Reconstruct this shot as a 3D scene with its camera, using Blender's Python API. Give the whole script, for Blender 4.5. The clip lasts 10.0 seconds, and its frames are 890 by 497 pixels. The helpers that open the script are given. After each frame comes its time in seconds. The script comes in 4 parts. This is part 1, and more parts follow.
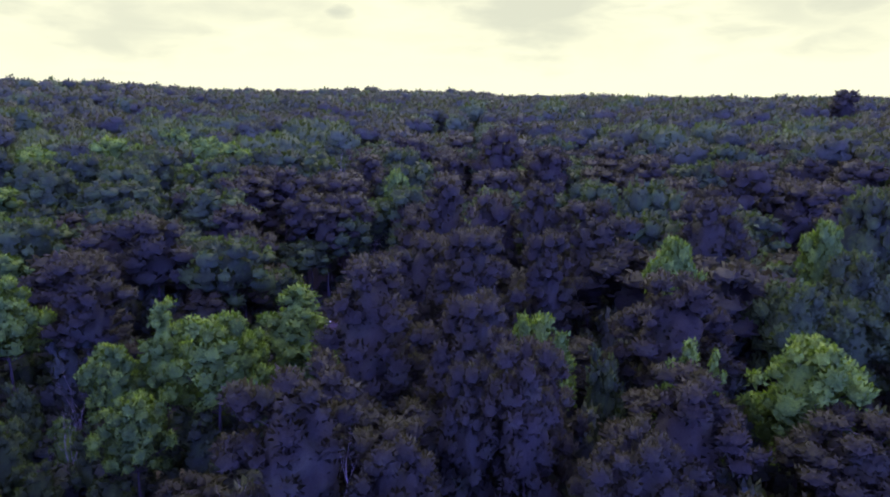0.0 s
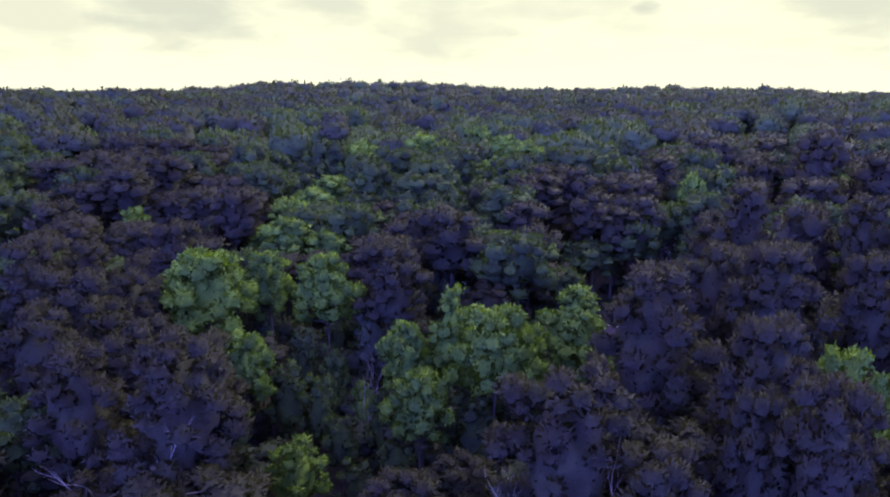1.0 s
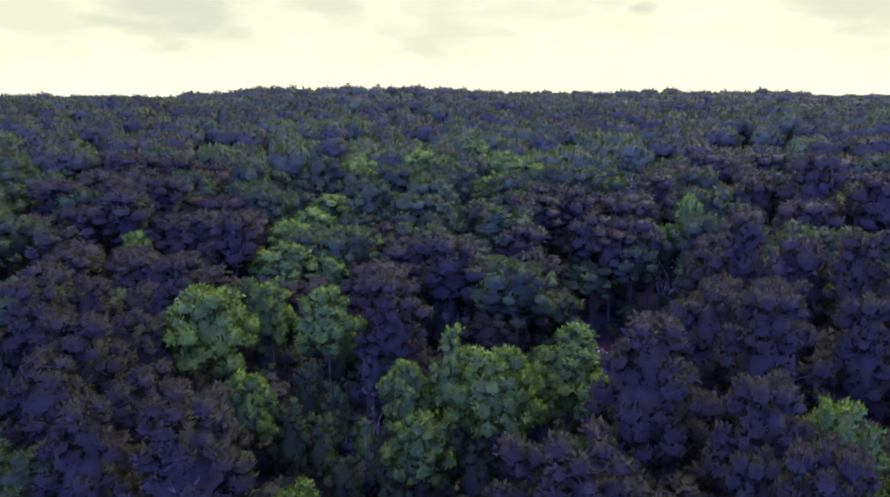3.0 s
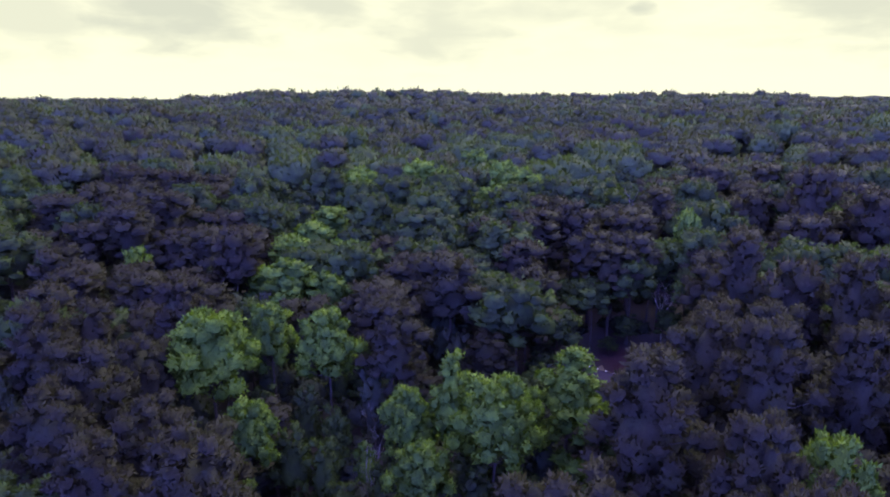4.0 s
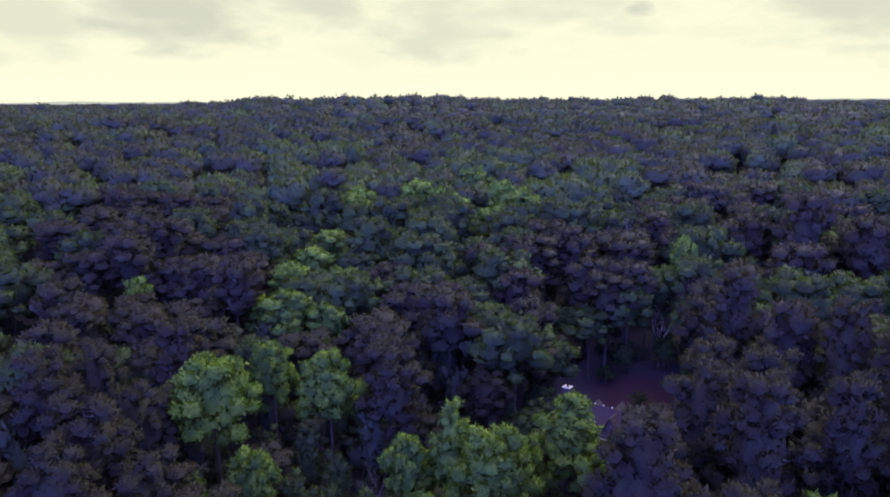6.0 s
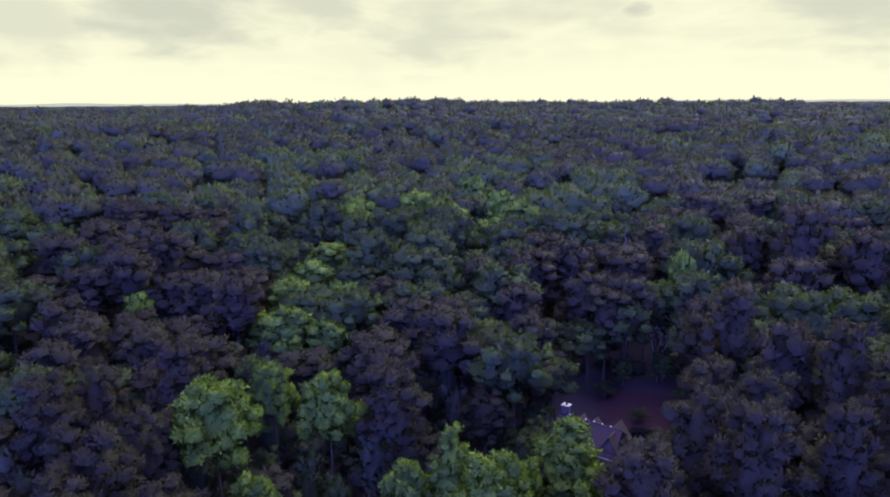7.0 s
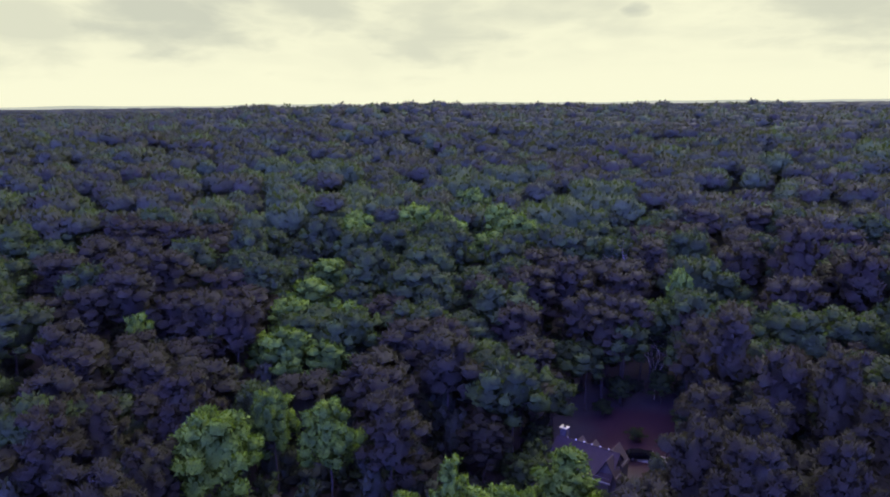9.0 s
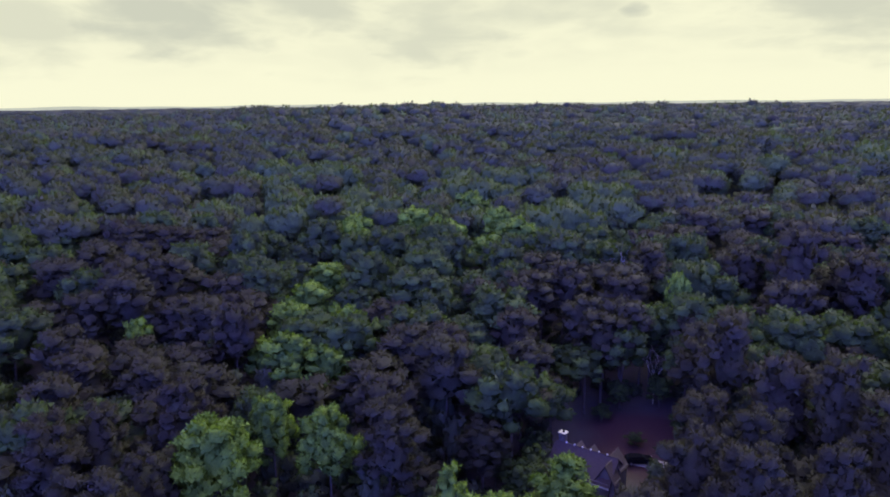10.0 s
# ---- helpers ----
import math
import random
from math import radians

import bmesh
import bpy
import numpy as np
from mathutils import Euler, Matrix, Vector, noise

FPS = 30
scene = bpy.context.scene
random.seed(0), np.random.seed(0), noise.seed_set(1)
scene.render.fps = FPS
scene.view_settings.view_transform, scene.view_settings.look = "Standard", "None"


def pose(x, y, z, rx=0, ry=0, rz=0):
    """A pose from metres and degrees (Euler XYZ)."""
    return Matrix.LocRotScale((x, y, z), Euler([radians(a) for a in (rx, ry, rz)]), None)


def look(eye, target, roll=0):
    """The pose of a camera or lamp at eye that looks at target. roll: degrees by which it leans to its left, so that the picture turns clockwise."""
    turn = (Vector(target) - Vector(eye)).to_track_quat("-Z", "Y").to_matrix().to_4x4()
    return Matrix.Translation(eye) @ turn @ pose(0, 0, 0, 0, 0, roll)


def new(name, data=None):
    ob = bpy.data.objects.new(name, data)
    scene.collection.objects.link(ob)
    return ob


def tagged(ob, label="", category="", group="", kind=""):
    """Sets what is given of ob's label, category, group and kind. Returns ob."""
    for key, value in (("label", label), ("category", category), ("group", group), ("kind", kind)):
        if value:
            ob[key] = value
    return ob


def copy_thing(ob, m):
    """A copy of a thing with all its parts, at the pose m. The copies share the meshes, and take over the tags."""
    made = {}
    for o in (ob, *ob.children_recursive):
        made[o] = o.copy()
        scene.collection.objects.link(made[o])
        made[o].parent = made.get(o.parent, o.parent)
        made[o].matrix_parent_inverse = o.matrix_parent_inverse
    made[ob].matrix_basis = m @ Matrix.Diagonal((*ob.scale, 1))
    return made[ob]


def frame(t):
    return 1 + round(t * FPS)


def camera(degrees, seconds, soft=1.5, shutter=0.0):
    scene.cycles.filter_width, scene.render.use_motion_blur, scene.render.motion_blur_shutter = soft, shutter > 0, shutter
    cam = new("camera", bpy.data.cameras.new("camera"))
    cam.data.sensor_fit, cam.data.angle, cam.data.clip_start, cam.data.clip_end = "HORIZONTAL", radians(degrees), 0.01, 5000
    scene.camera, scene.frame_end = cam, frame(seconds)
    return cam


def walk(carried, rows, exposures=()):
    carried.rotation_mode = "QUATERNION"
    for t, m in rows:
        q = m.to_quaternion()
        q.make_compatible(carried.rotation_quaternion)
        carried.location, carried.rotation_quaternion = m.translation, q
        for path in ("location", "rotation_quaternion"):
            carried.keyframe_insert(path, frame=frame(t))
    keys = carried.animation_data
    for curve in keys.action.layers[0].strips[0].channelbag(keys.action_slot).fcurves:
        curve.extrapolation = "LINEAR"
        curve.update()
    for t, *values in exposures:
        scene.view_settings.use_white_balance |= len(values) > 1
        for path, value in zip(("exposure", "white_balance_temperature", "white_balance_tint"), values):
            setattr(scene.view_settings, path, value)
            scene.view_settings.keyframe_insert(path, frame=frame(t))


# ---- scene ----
cam = camera(65.6, 10.0, 1.95)
METRES, EYE, TILT, LEAN, TURN = 20.0, 38.0, -11.9, -0.3, 0.0
ROWS = [
    (0.0, 0.0, 0.0, 0.0, 0.0, 0.0, 0.0),
    (0.5, -0.0021, 0.0147, 0.0008, 20.22, -0.78, -4.09),
    (1.0, -0.0019, 0.0179, 0.0113, 23.34, -1.06, -4.63),
    (1.5, -0.0016, 0.0116, 0.0392, 23.32, -1.07, -4.58),
    (2.0, -0.0025, -0.0004, 0.0919, 23.28, -1.06, -4.55),
    (2.5, -0.0041, -0.0124, 0.1502, 23.26, -1.03, -4.5),
    (4.0, -0.0103, -0.0609, 0.3493, 23.13, -0.97, -4.35),
    (4.5, -0.011, -0.0724, 0.4106, 23.1, -0.96, -4.3),
    (5.0, -0.0114, -0.0867, 0.4802, 23.08, -0.93, -4.24),
    (5.5, -0.01, -0.0984, 0.5418, 23.05, -0.91, -4.19),
    (7.0, -0.0127, -0.1409, 0.7428, 22.92, -0.79, -4.05),
    (7.5, -0.0117, -0.1529, 0.8001, 22.89, -0.77, -4.0),
    (8.0, -0.0121, -0.1618, 0.849, 22.86, -0.75, -3.94),
    (8.5, -0.0103, -0.1691, 0.8886, 22.84, -0.75, -3.88),
    (9.0, -0.0092, -0.1772, 0.9217, 22.8, -0.73, -3.83),
    (9.5, -0.0064, -0.1813, 0.9441, 22.77, -0.73, -3.79),
    (10.0, -0.0047, -0.1834, 0.9628, 22.74, -0.71, -3.76),
]
walk(cam, [(t, pose(0, 0, EYE, TILT, LEAN, TURN) @ pose(METRES * x, METRES * y, METRES * z, 90 + pitch, roll, yaw)) for t, x, y, z, yaw, pitch, roll in ROWS],
     ((0.0, 0.09), (1.0, 0.13), (2.5, 0.16), (4.0, 0.10), (5.5, 0.01), (7.0, -0.07), (10.0, -0.14)))

# ---- world, sun and exposure ----
SUN_AZ, SUN_EL = -5.0, 45.0          # degrees: turned from +y towards +x when negative, above the horizon
SUN_DIR = Vector((-math.sin(radians(SUN_AZ)) * math.cos(radians(SUN_EL)), math.cos(radians(SUN_AZ)) * math.cos(radians(SUN_EL)), math.sin(radians(SUN_EL))))


def node(nt, kind, **inputs):
    n = nt.nodes.new(kind)
    for key, value in inputs.items():
        n.inputs[key.replace("_", " ")].default_value = value
    return n


def mathn(nt, op, a, b=None, c=None, clamp=False):
    n = nt.nodes.new("ShaderNodeMath")
    n.operation, n.use_clamp = op, clamp
    for i, v in enumerate((a, b, c)):
        if v is None:
            continue
        if isinstance(v, (int, float)):
            n.inputs[i].default_value = v
        else:
            nt.links.new(v, n.inputs[i])
    return n.outputs[0]


def smooth(nt, v, lo, hi, to0=0.0, to1=1.0):
    n = nt.nodes.new("ShaderNodeMapRange")
    n.interpolation_type = "SMOOTHSTEP"
    nt.links.new(v, n.inputs[0])
    for i, x in enumerate((lo, hi, to0, to1)):
        n.inputs[i + 1].default_value = x
    return n.outputs[0]


def blend(nt, fac, a, b, mode="MIX"):
    n = nt.nodes.new("ShaderNodeMix")
    n.data_type, n.blend_type = "RGBA", mode
    for sock, v in ((n.inputs[0], fac), (n.inputs[6], a), (n.inputs[7], b)):
        if isinstance(v, (int, float)):
            sock.default_value = v
        elif isinstance(v, tuple):
            sock.default_value = (*v, 1)
        else:
            nt.links.new(v, sock)
    return n.outputs[2]


def noise_tex(nt, vec, scale, detail=4.0, rough=0.55, distort=0.0):
    n = nt.nodes.new("ShaderNodeTexNoise")
    n.inputs["Scale"].default_value, n.inputs["Detail"].default_value = scale, detail
    n.inputs["Roughness"].default_value, n.inputs["Distortion"].default_value = rough, distort
    if vec is not None:
        nt.links.new(vec, n.inputs["Vector"])
    return n.outputs[0]


def dot(nt, vec, d):
    n = nt.nodes.new("ShaderNodeVectorMath")
    n.operation = "DOT_PRODUCT"
    nt.links.new(vec, n.inputs[0])
    n.inputs[1].default_value = d
    return n.outputs["Value"]


def bearing(az, el):
    """The direction that lies az degrees left of +y and el degrees above the horizon."""
    a, e = radians(az), radians(el)
    return Vector((-math.sin(a) * math.cos(e), math.cos(a) * math.cos(e), math.sin(e)))


def dim_colour(nt, value):
    n = nt.nodes.new("ShaderNodeCombineColor")
    for i in range(3):
        nt.links.new(value, n.inputs[i])
    return n.outputs[0]


world = bpy.data.worlds.new("sky")
scene.world = world
world.use_nodes = True
nt = world.node_tree
nt.nodes.clear()
tc = nt.nodes.new("ShaderNodeTexCoord")
ray = tc.outputs["Generated"]
sky = nt.nodes.new("ShaderNodeTexSky")
sky.sky_type, sky.sun_disc = "NISHITA", False
sky.sun_elevation, sky.sun_rotation = radians(SUN_EL), radians(-SUN_AZ)
sky.air_density, sky.dust_density, sky.ozone_density = 1.0, 0.5, 4.0
up = nt.nodes.new("ShaderNodeSeparateXYZ")
nt.links.new(ray, up.inputs[0])
height = up.outputs[2]
# clouds, drawn out along the horizon
stretch = nt.nodes.new("ShaderNodeMapping")
stretch.inputs["Scale"].default_value = (1.0, 1.0, 3.2)
stretch.inputs["Location"].default_value = (0.35, 0.1, 0.0)
nt.links.new(ray, stretch.inputs[0])
big = noise_tex(nt, stretch.outputs[0], 4.2, 5.0, 0.5, 0.4)
fine = noise_tex(nt, stretch.outputs[0], 11.0, 5.0, 0.5, 0.3)
mass = mathn(nt, "ADD", mathn(nt, "MULTIPLY", big, 0.72), mathn(nt, "MULTIPLY", fine, 0.28))
cover = smooth(nt, mass, 0.40, 0.66, 0.0, 0.7)
rise = smooth(nt, height, 0.015, 0.13)
grey = mathn(nt, "MULTIPLY", cover, rise, clamp=True)
# single small dark clouds that hang over the woods
flat = nt.nodes.new("ShaderNodeMapping")
flat.inputs["Scale"].default_value = (1.0, 1.0, 2.0)
nt.links.new(ray, flat.inputs[0])
flat_dir = nt.nodes.new("ShaderNodeVectorMath")
flat_dir.operation = "NORMALIZE"
nt.links.new(flat.outputs[0], flat_dir.inputs[0])
tear = mathn(nt, "ADD", mathn(nt, "SUBTRACT", fine, 0.5), mathn(nt, "SUBTRACT", big, 0.5))
for az, el, size, deep in ((8.6, 6.9, 1.7, 0.9), (16.6, 8.8, 2.2, 0.9), (43.5, 7.2, 8.5, 0.95), (55.0, 5.6, 7.0, 0.65), (33.0, 8.6, 7.5, 0.8), (24.0, 5.4, 7.5, 0.7), (-7.0, 7.3, 9.0, 0.85), (-28.0, 8.0, 9.0, 0.8), (30.0, 3.6, 5.0, 0.25)):
    mid = Vector(bearing(az, el) * 1.0)
    mid.z *= 2.0
    away = mathn(nt, "ARCCOSINE", mathn(nt, "MINIMUM", dot(nt, flat_dir.outputs[0], mid.normalized()), 1.0))
    away = mathn(nt, "ADD", away, mathn(nt, "MULTIPLY", tear, radians(size) * 1.6))
    grey = mathn(nt, "MAXIMUM", grey, smooth(nt, away, radians(size) * 0.15, radians(size) * 1.15, deep, 0.0))
veil = blend(nt, grey, (1.06, 1.05, 0.765), (0.67, 0.69, 0.56))
# bright haze on the sunward side, tinted lilac high up to colour the shade
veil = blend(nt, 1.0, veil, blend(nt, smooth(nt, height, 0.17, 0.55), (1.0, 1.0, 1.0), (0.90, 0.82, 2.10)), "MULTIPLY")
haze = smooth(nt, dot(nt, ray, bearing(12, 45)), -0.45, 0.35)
# clear sky away from the sun, pushed violet as unseen fill for shaded sides
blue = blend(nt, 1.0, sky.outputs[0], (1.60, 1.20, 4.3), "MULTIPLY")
# this fill is cut towards the horizon to keep the crown sides darker
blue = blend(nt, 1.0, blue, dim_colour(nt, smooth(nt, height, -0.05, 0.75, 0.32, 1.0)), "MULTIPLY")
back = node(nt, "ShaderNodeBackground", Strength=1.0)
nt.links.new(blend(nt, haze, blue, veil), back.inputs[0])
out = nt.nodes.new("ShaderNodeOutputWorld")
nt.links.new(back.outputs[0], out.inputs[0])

sun_data = bpy.data.lights.new("sun", "SUN")
sun_data.energy, sun_data.angle, sun_data.color = 2.7, radians(26), (1.0, 0.98, 0.78)
sun = new("sun", sun_data)
sun.matrix_world = look((0, 0, 200), Vector((0, 0, 200)) - SUN_DIR)

# ---- materials ----


def material(name):
    m = bpy.data.materials.new(name)
    m.use_nodes = True
    n = m.node_tree
    n.nodes.clear()
    o = n.nodes.new("ShaderNodeOutputMaterial")
    b = n.nodes.new("ShaderNodeBsdfPrincipled")
    n.links.new(b.outputs[0], o.inputs[0])
    return m, n, b, o


def coords(n, kind="Object"):
    return n.nodes.new("ShaderNodeTexCoord").outputs[kind]


def foliage(name, dark, mid, light, through_light=0.25, world_scale=False, through_tint=(1.05, 1.12, 0.8), vary=0.3):
    """Leaves: a tone for each tree, patches inside a crown, and each spray of leaves a little different."""
    m, n, b, o = material(name)
    if world_scale:
        place = n.nodes.new("ShaderNodeNewGeometry").outputs["Position"]
        tone = smooth(n, noise_tex(n, place, 0.016, 5.0, 0.75), 0.40, 0.58)
    else:
        tone = n.nodes.new("ShaderNodeObjectInfo").outputs["Random"]
        place = coords(n)
    col = blend(n, tone, dark, mid)
    patch = smooth(n, noise_tex(n, place, 0.42, 3.0), 0.42, 0.68)
    col = blend(n, mathn(n, "MULTIPLY", patch, 0.8), col, light)
    grain = noise_tex(n, place, 9.0 if not world_scale else 2.2, 4.0, 0.7)
    col = blend(n, 1.0, col, blend(n, smooth(n, grain, 0.3, 0.7), (0.75, 0.75, 0.77), (1.25, 1.25, 1.22)), "MULTIPLY")
    island = n.nodes.new("ShaderNodeNewGeometry").outputs["Random Per Island"]
    col = blend(n, 1.0, col, blend(n, island, (1 - vary,) * 3, (1 + vary,) * 3), "MULTIPLY")
    n.links.new(col, b.inputs["Base Color"])
    b.inputs["Roughness"].default_value = 0.6
    b.inputs["Specular IOR Level"].default_value = 0.1
    leaf = n.nodes.new("ShaderNodeBump")
    leaf.inputs["Strength"].default_value, leaf.inputs["Distance"].default_value = 0.15, 0.30 if not world_scale else 0.6
    n.links.new(noise_tex(n, place, 3.4 if not world_scale else 1.2, 4.0, 0.7), leaf.inputs["Height"])
    n.links.new(leaf.outputs[0], b.inputs["Normal"])
    t = n.nodes.new("ShaderNodeBsdfTranslucent")
    n.links.new(blend(n, 1.0, col, through_tint, "MULTIPLY"), t.inputs[0])
    mix = n.nodes.new("ShaderNodeMixShader")
    mix.inputs[0].default_value = through_light
    n.links.new(b.outputs[0], mix.inputs[1])
    n.links.new(t.outputs[0], mix.inputs[2])
    n.links.new(mix.outputs[0], o.inputs[0])
    return m


def rough_surface(name, a, b_col, scale, rough=0.85, bump=0.3, fine_scale=None, metal=0.0):
    """A matt surface with two scales of variation and fine relief."""
    m, n, b, o = material(name)
    vec = coords(n)
    large = smooth(n, noise_tex(n, vec, scale, 4.0), 0.35, 0.65)
    small = noise_tex(n, vec, fine_scale or scale * 9, 4.0, 0.65)
    col = blend(n, large, a, b_col)
    col = blend(n, 1.0, col, blend(n, small, (0.65, 0.65, 0.65), (1.35, 1.35, 1.35)), "MULTIPLY")
    n.links.new(col, b.inputs["Base Color"])
    b.inputs["Roughness"].default_value, b.inputs["Metallic"].default_value = rough, metal
    bn = n.nodes.new("ShaderNodeBump")
    bn.inputs["Strength"].default_value, bn.inputs["Distance"].default_value = bump, 0.05
    n.links.new(small, bn.inputs["Height"])
    n.links.new(bn.outputs[0], b.inputs["Normal"])
    return m


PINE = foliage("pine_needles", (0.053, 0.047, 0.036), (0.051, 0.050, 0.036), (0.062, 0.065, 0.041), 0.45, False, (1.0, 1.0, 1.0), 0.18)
OAK = foliage("oak_leaves", (0.044, 0.059, 0.034), (0.057, 0.083, 0.033), (0.092, 0.136, 0.037), 0.45)
GREEN = foliage("poplar_leaves", (0.070, 0.120, 0.030), (0.104, 0.170, 0.032), (0.215, 0.310, 0.042), 0.34)
# lighter copies of the leaf colours, with the haze of distance painted in
HAZED_PINE = foliage("hazed_pine_woods", (0.074, 0.071, 0.050), (0.072, 0.085, 0.051), (0.086, 0.106, 0.054), 0.4, True, vary=0.15)
HAZED_GREEN = foliage("hazed_broadleaf_woods", (0.076, 0.102, 0.052), (0.090, 0.126, 0.052), (0.108, 0.150, 0.054), 0.4, True, vary=0.18)
# tone raised so the shaded gaps under the crowns look less dark
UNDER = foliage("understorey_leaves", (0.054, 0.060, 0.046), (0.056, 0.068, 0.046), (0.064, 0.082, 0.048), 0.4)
BARK = rough_surface("bark", (0.045, 0.036, 0.031), (0.072, 0.060, 0.052), 1.3)
PALE_BARK = rough_surface("weathered_wood", (0.20, 0.18, 0.165), (0.34, 0.31, 0.28), 1.1)
BLEACHED = rough_surface("bleached_wood", (0.44, 0.42, 0.35), (0.60, 0.57, 0.48), 1.1)
SOIL = None

# ---- the lie of the land ----
# bearings left of +y in degrees, the distance of the ridge there and the height of its tree tops
RIDGE_AZ = (-60, -30, -15, -5, 2.5, 10, 16, 23, 28, 32, 41, 46, 55, 80)
RIDGE_FAR = (500, 450, 800, 1250, 900, 980, 1100, 900, 740, 710, 780, 880, 900, 900)
RIDGE_EL = (0.2, 0.2, 0.55, 0.66, 1.06, 1.00, 0.86, 1.28, 1.72, 1.60, 1.16, 0.64, 0.56, 0.55)


def canopy_height(x, y):
    """Height of the forest's tops, for arrays of places."""
    x, y = np.asarray(x, float), np.asarray(y, float)
    d = np.hypot(x, y)
    az = np.degrees(np.arctan2(-x, y))
    far = np.interp(az, RIDGE_AZ, RIDGE_FAR)
    top = 36.5 + far * np.tan(np.radians(np.interp(az, RIDGE_AZ, RIDGE_EL)))
    west = np.clip((az - 35) / 20, 0, 1)
    k1, k2, k3 = 28.0 + 2 * west, 32.0 + 5 * west, 37.5 + 3 * west
    k3 = np.minimum(k3, top - 1)
    t = 22.5 + (k1 - 22.5) * np.clip((d - 100) / 100, 0, 1) + (k2 - k1) * np.clip((d - 200) / 100, 0, 1)
    reach = np.maximum(far - 420, 30)
    t = t + (k3 - k2) * np.clip((d - 300) / 120, 0, 1) + (top - k3) * np.clip((d - 420) / reach, 0, 1) ** 1.3
    t = t + (47.0 - top) * np.clip((d - far) / 700, 0, 1)
    t = t + (1.0 + np.clip(d / 500, 0, 3)) * np.sin(x * 0.021 + 1.0) * np.sin(y * 0.017 + 2.0) * np.clip((d - 120) / 200, 0, 1)
    return t


def ground_height(x, y):
    return canopy_height(x, y) - 22.5


def mesh_from(name, verts, quads=None, tris=None, mat=None, shade=False, normals=None):
    """A mesh from arrays of corners, four-sided and three-sided faces."""
    me = bpy.data.meshes.new(name)
    quads = np.zeros((0, 4), np.int32) if quads is None else np.asarray(quads, np.int32)
    tris = np.zeros((0, 3), np.int32) if tris is None else np.asarray(tris, np.int32)
    me.vertices.add(len(verts))
    me.vertices.foreach_set("co", np.asarray(verts, np.float32).ravel())
    loops = np.concatenate([quads.ravel(), tris.ravel()])
    me.loops.add(len(loops))
    me.loops.foreach_set("vertex_index", loops)
    me.polygons.add(len(quads) + len(tris))
    starts = np.concatenate([np.arange(len(quads)) * 4, len(quads) * 4 + np.arange(len(tris)) * 3])
    me.polygons.foreach_set("loop_start", starts.astype(np.int32))
    if shade:
        me.polygons.foreach_set("use_smooth", np.ones(len(starts), bool))
    me.update(calc_edges=True)
    me.validate()
    if normals is not None:
        me.normals_split_custom_set_from_vertices(normals.tolist())
    if mat:
        me.materials.append(mat)
    return me


def ground_sheet():
    radii = np.concatenate([[0.0], np.geomspace(4, 4950, 110)])
    n = 240
    ang = np.arange(n) / n * 2 * np.pi
    x, y = (radii[:, None] * np.sin(ang)).ravel(), (radii[:, None] * np.cos(ang)).ravel()
    d = np.hypot(x, y)
    z = ground_height(x, y) + 0.35 * np.sin(x * 0.31) * np.sin(y * 0.27 + 1) * np.clip(np.hypot(x + 17, y - 98) / 14 - 0.8, 0, 1)
    z = z + np.clip((d - 900) / 400, 0, 1) * 6.0
    i, j = np.meshgrid(np.arange(len(radii) - 1), np.arange(n), indexing="ij")
    a, b = (i * n + j).ravel(), (i * n + (j + 1) % n).ravel()
    quads = np.stack([a, a + n, b + n, b], 1)
    return mesh_from("ground", np.stack([x, y, z], 1), quads, None, SOIL, True)


def soil():
    m, n, b, o = material("forest_floor")
    place = n.nodes.new("ShaderNodeNewGeometry").outputs["Position"]
    litter = smooth(n, noise_tex(n, place, 0.12, 4.0), 0.38, 0.62)
    grain = noise_tex(n, place, 2.5, 5.0, 0.7)
    # litter tones raised as well, to lighten the shade between trees
    woods = blend(n, litter, (0.046, 0.040, 0.038), (0.062, 0.052, 0.046))
    dist = n.nodes.new("ShaderNodeVectorMath")
    dist.operation = "DISTANCE"
    n.links.new(place, dist.inputs[0])
    dist.inputs[1].default_value = (-10.0, 114.0, 0.0)
    wave = mathn(n, "ADD", dist.outputs["Value"], mathn(n, "MULTIPLY", noise_tex(n, place, 0.2, 3.0), 9.0))
    clay = smooth(n, wave, 12.0, 20.0, 1.0, 0.0)
    col = blend(n, clay, woods, blend(n, grain, (0.030, 0.010, 0.014), (0.050, 0.015, 0.020)))
    col = blend(n, 1.0, col, blend(n, grain, (0.6, 0.6, 0.6), (1.4, 1.4, 1.4)), "MULTIPLY")
    n.links.new(col, b.inputs["Base Color"])
    b.inputs["Roughness"].default_value = 0.95
    bn = n.nodes.new("ShaderNodeBump")
    bn.inputs["Strength"].default_value, bn.inputs["Distance"].default_value = 0.5, 0.08
    n.links.new(grain, bn.inputs["Height"])
    n.links.new(bn.outputs[0], b.inputs["Normal"])
    return m


SOIL = soil()
ground = tagged(new("ground", ground_sheet()), "forest floor of pine straw with bare red clay by the house", "ground", kind="structure")

# ---- how a tree is made ----
PHI = (1 + 5 ** 0.5) / 2
ICO_V = np.array([(-1, PHI, 0), (1, PHI, 0), (-1, -PHI, 0), (1, -PHI, 0), (0, -1, PHI), (0, 1, PHI), (0, -1, -PHI), (0, 1, -PHI), (PHI, 0, -1), (PHI, 0, 1), (-PHI, 0, -1), (-PHI, 0, 1)]) / math.sqrt(1 + PHI * PHI)
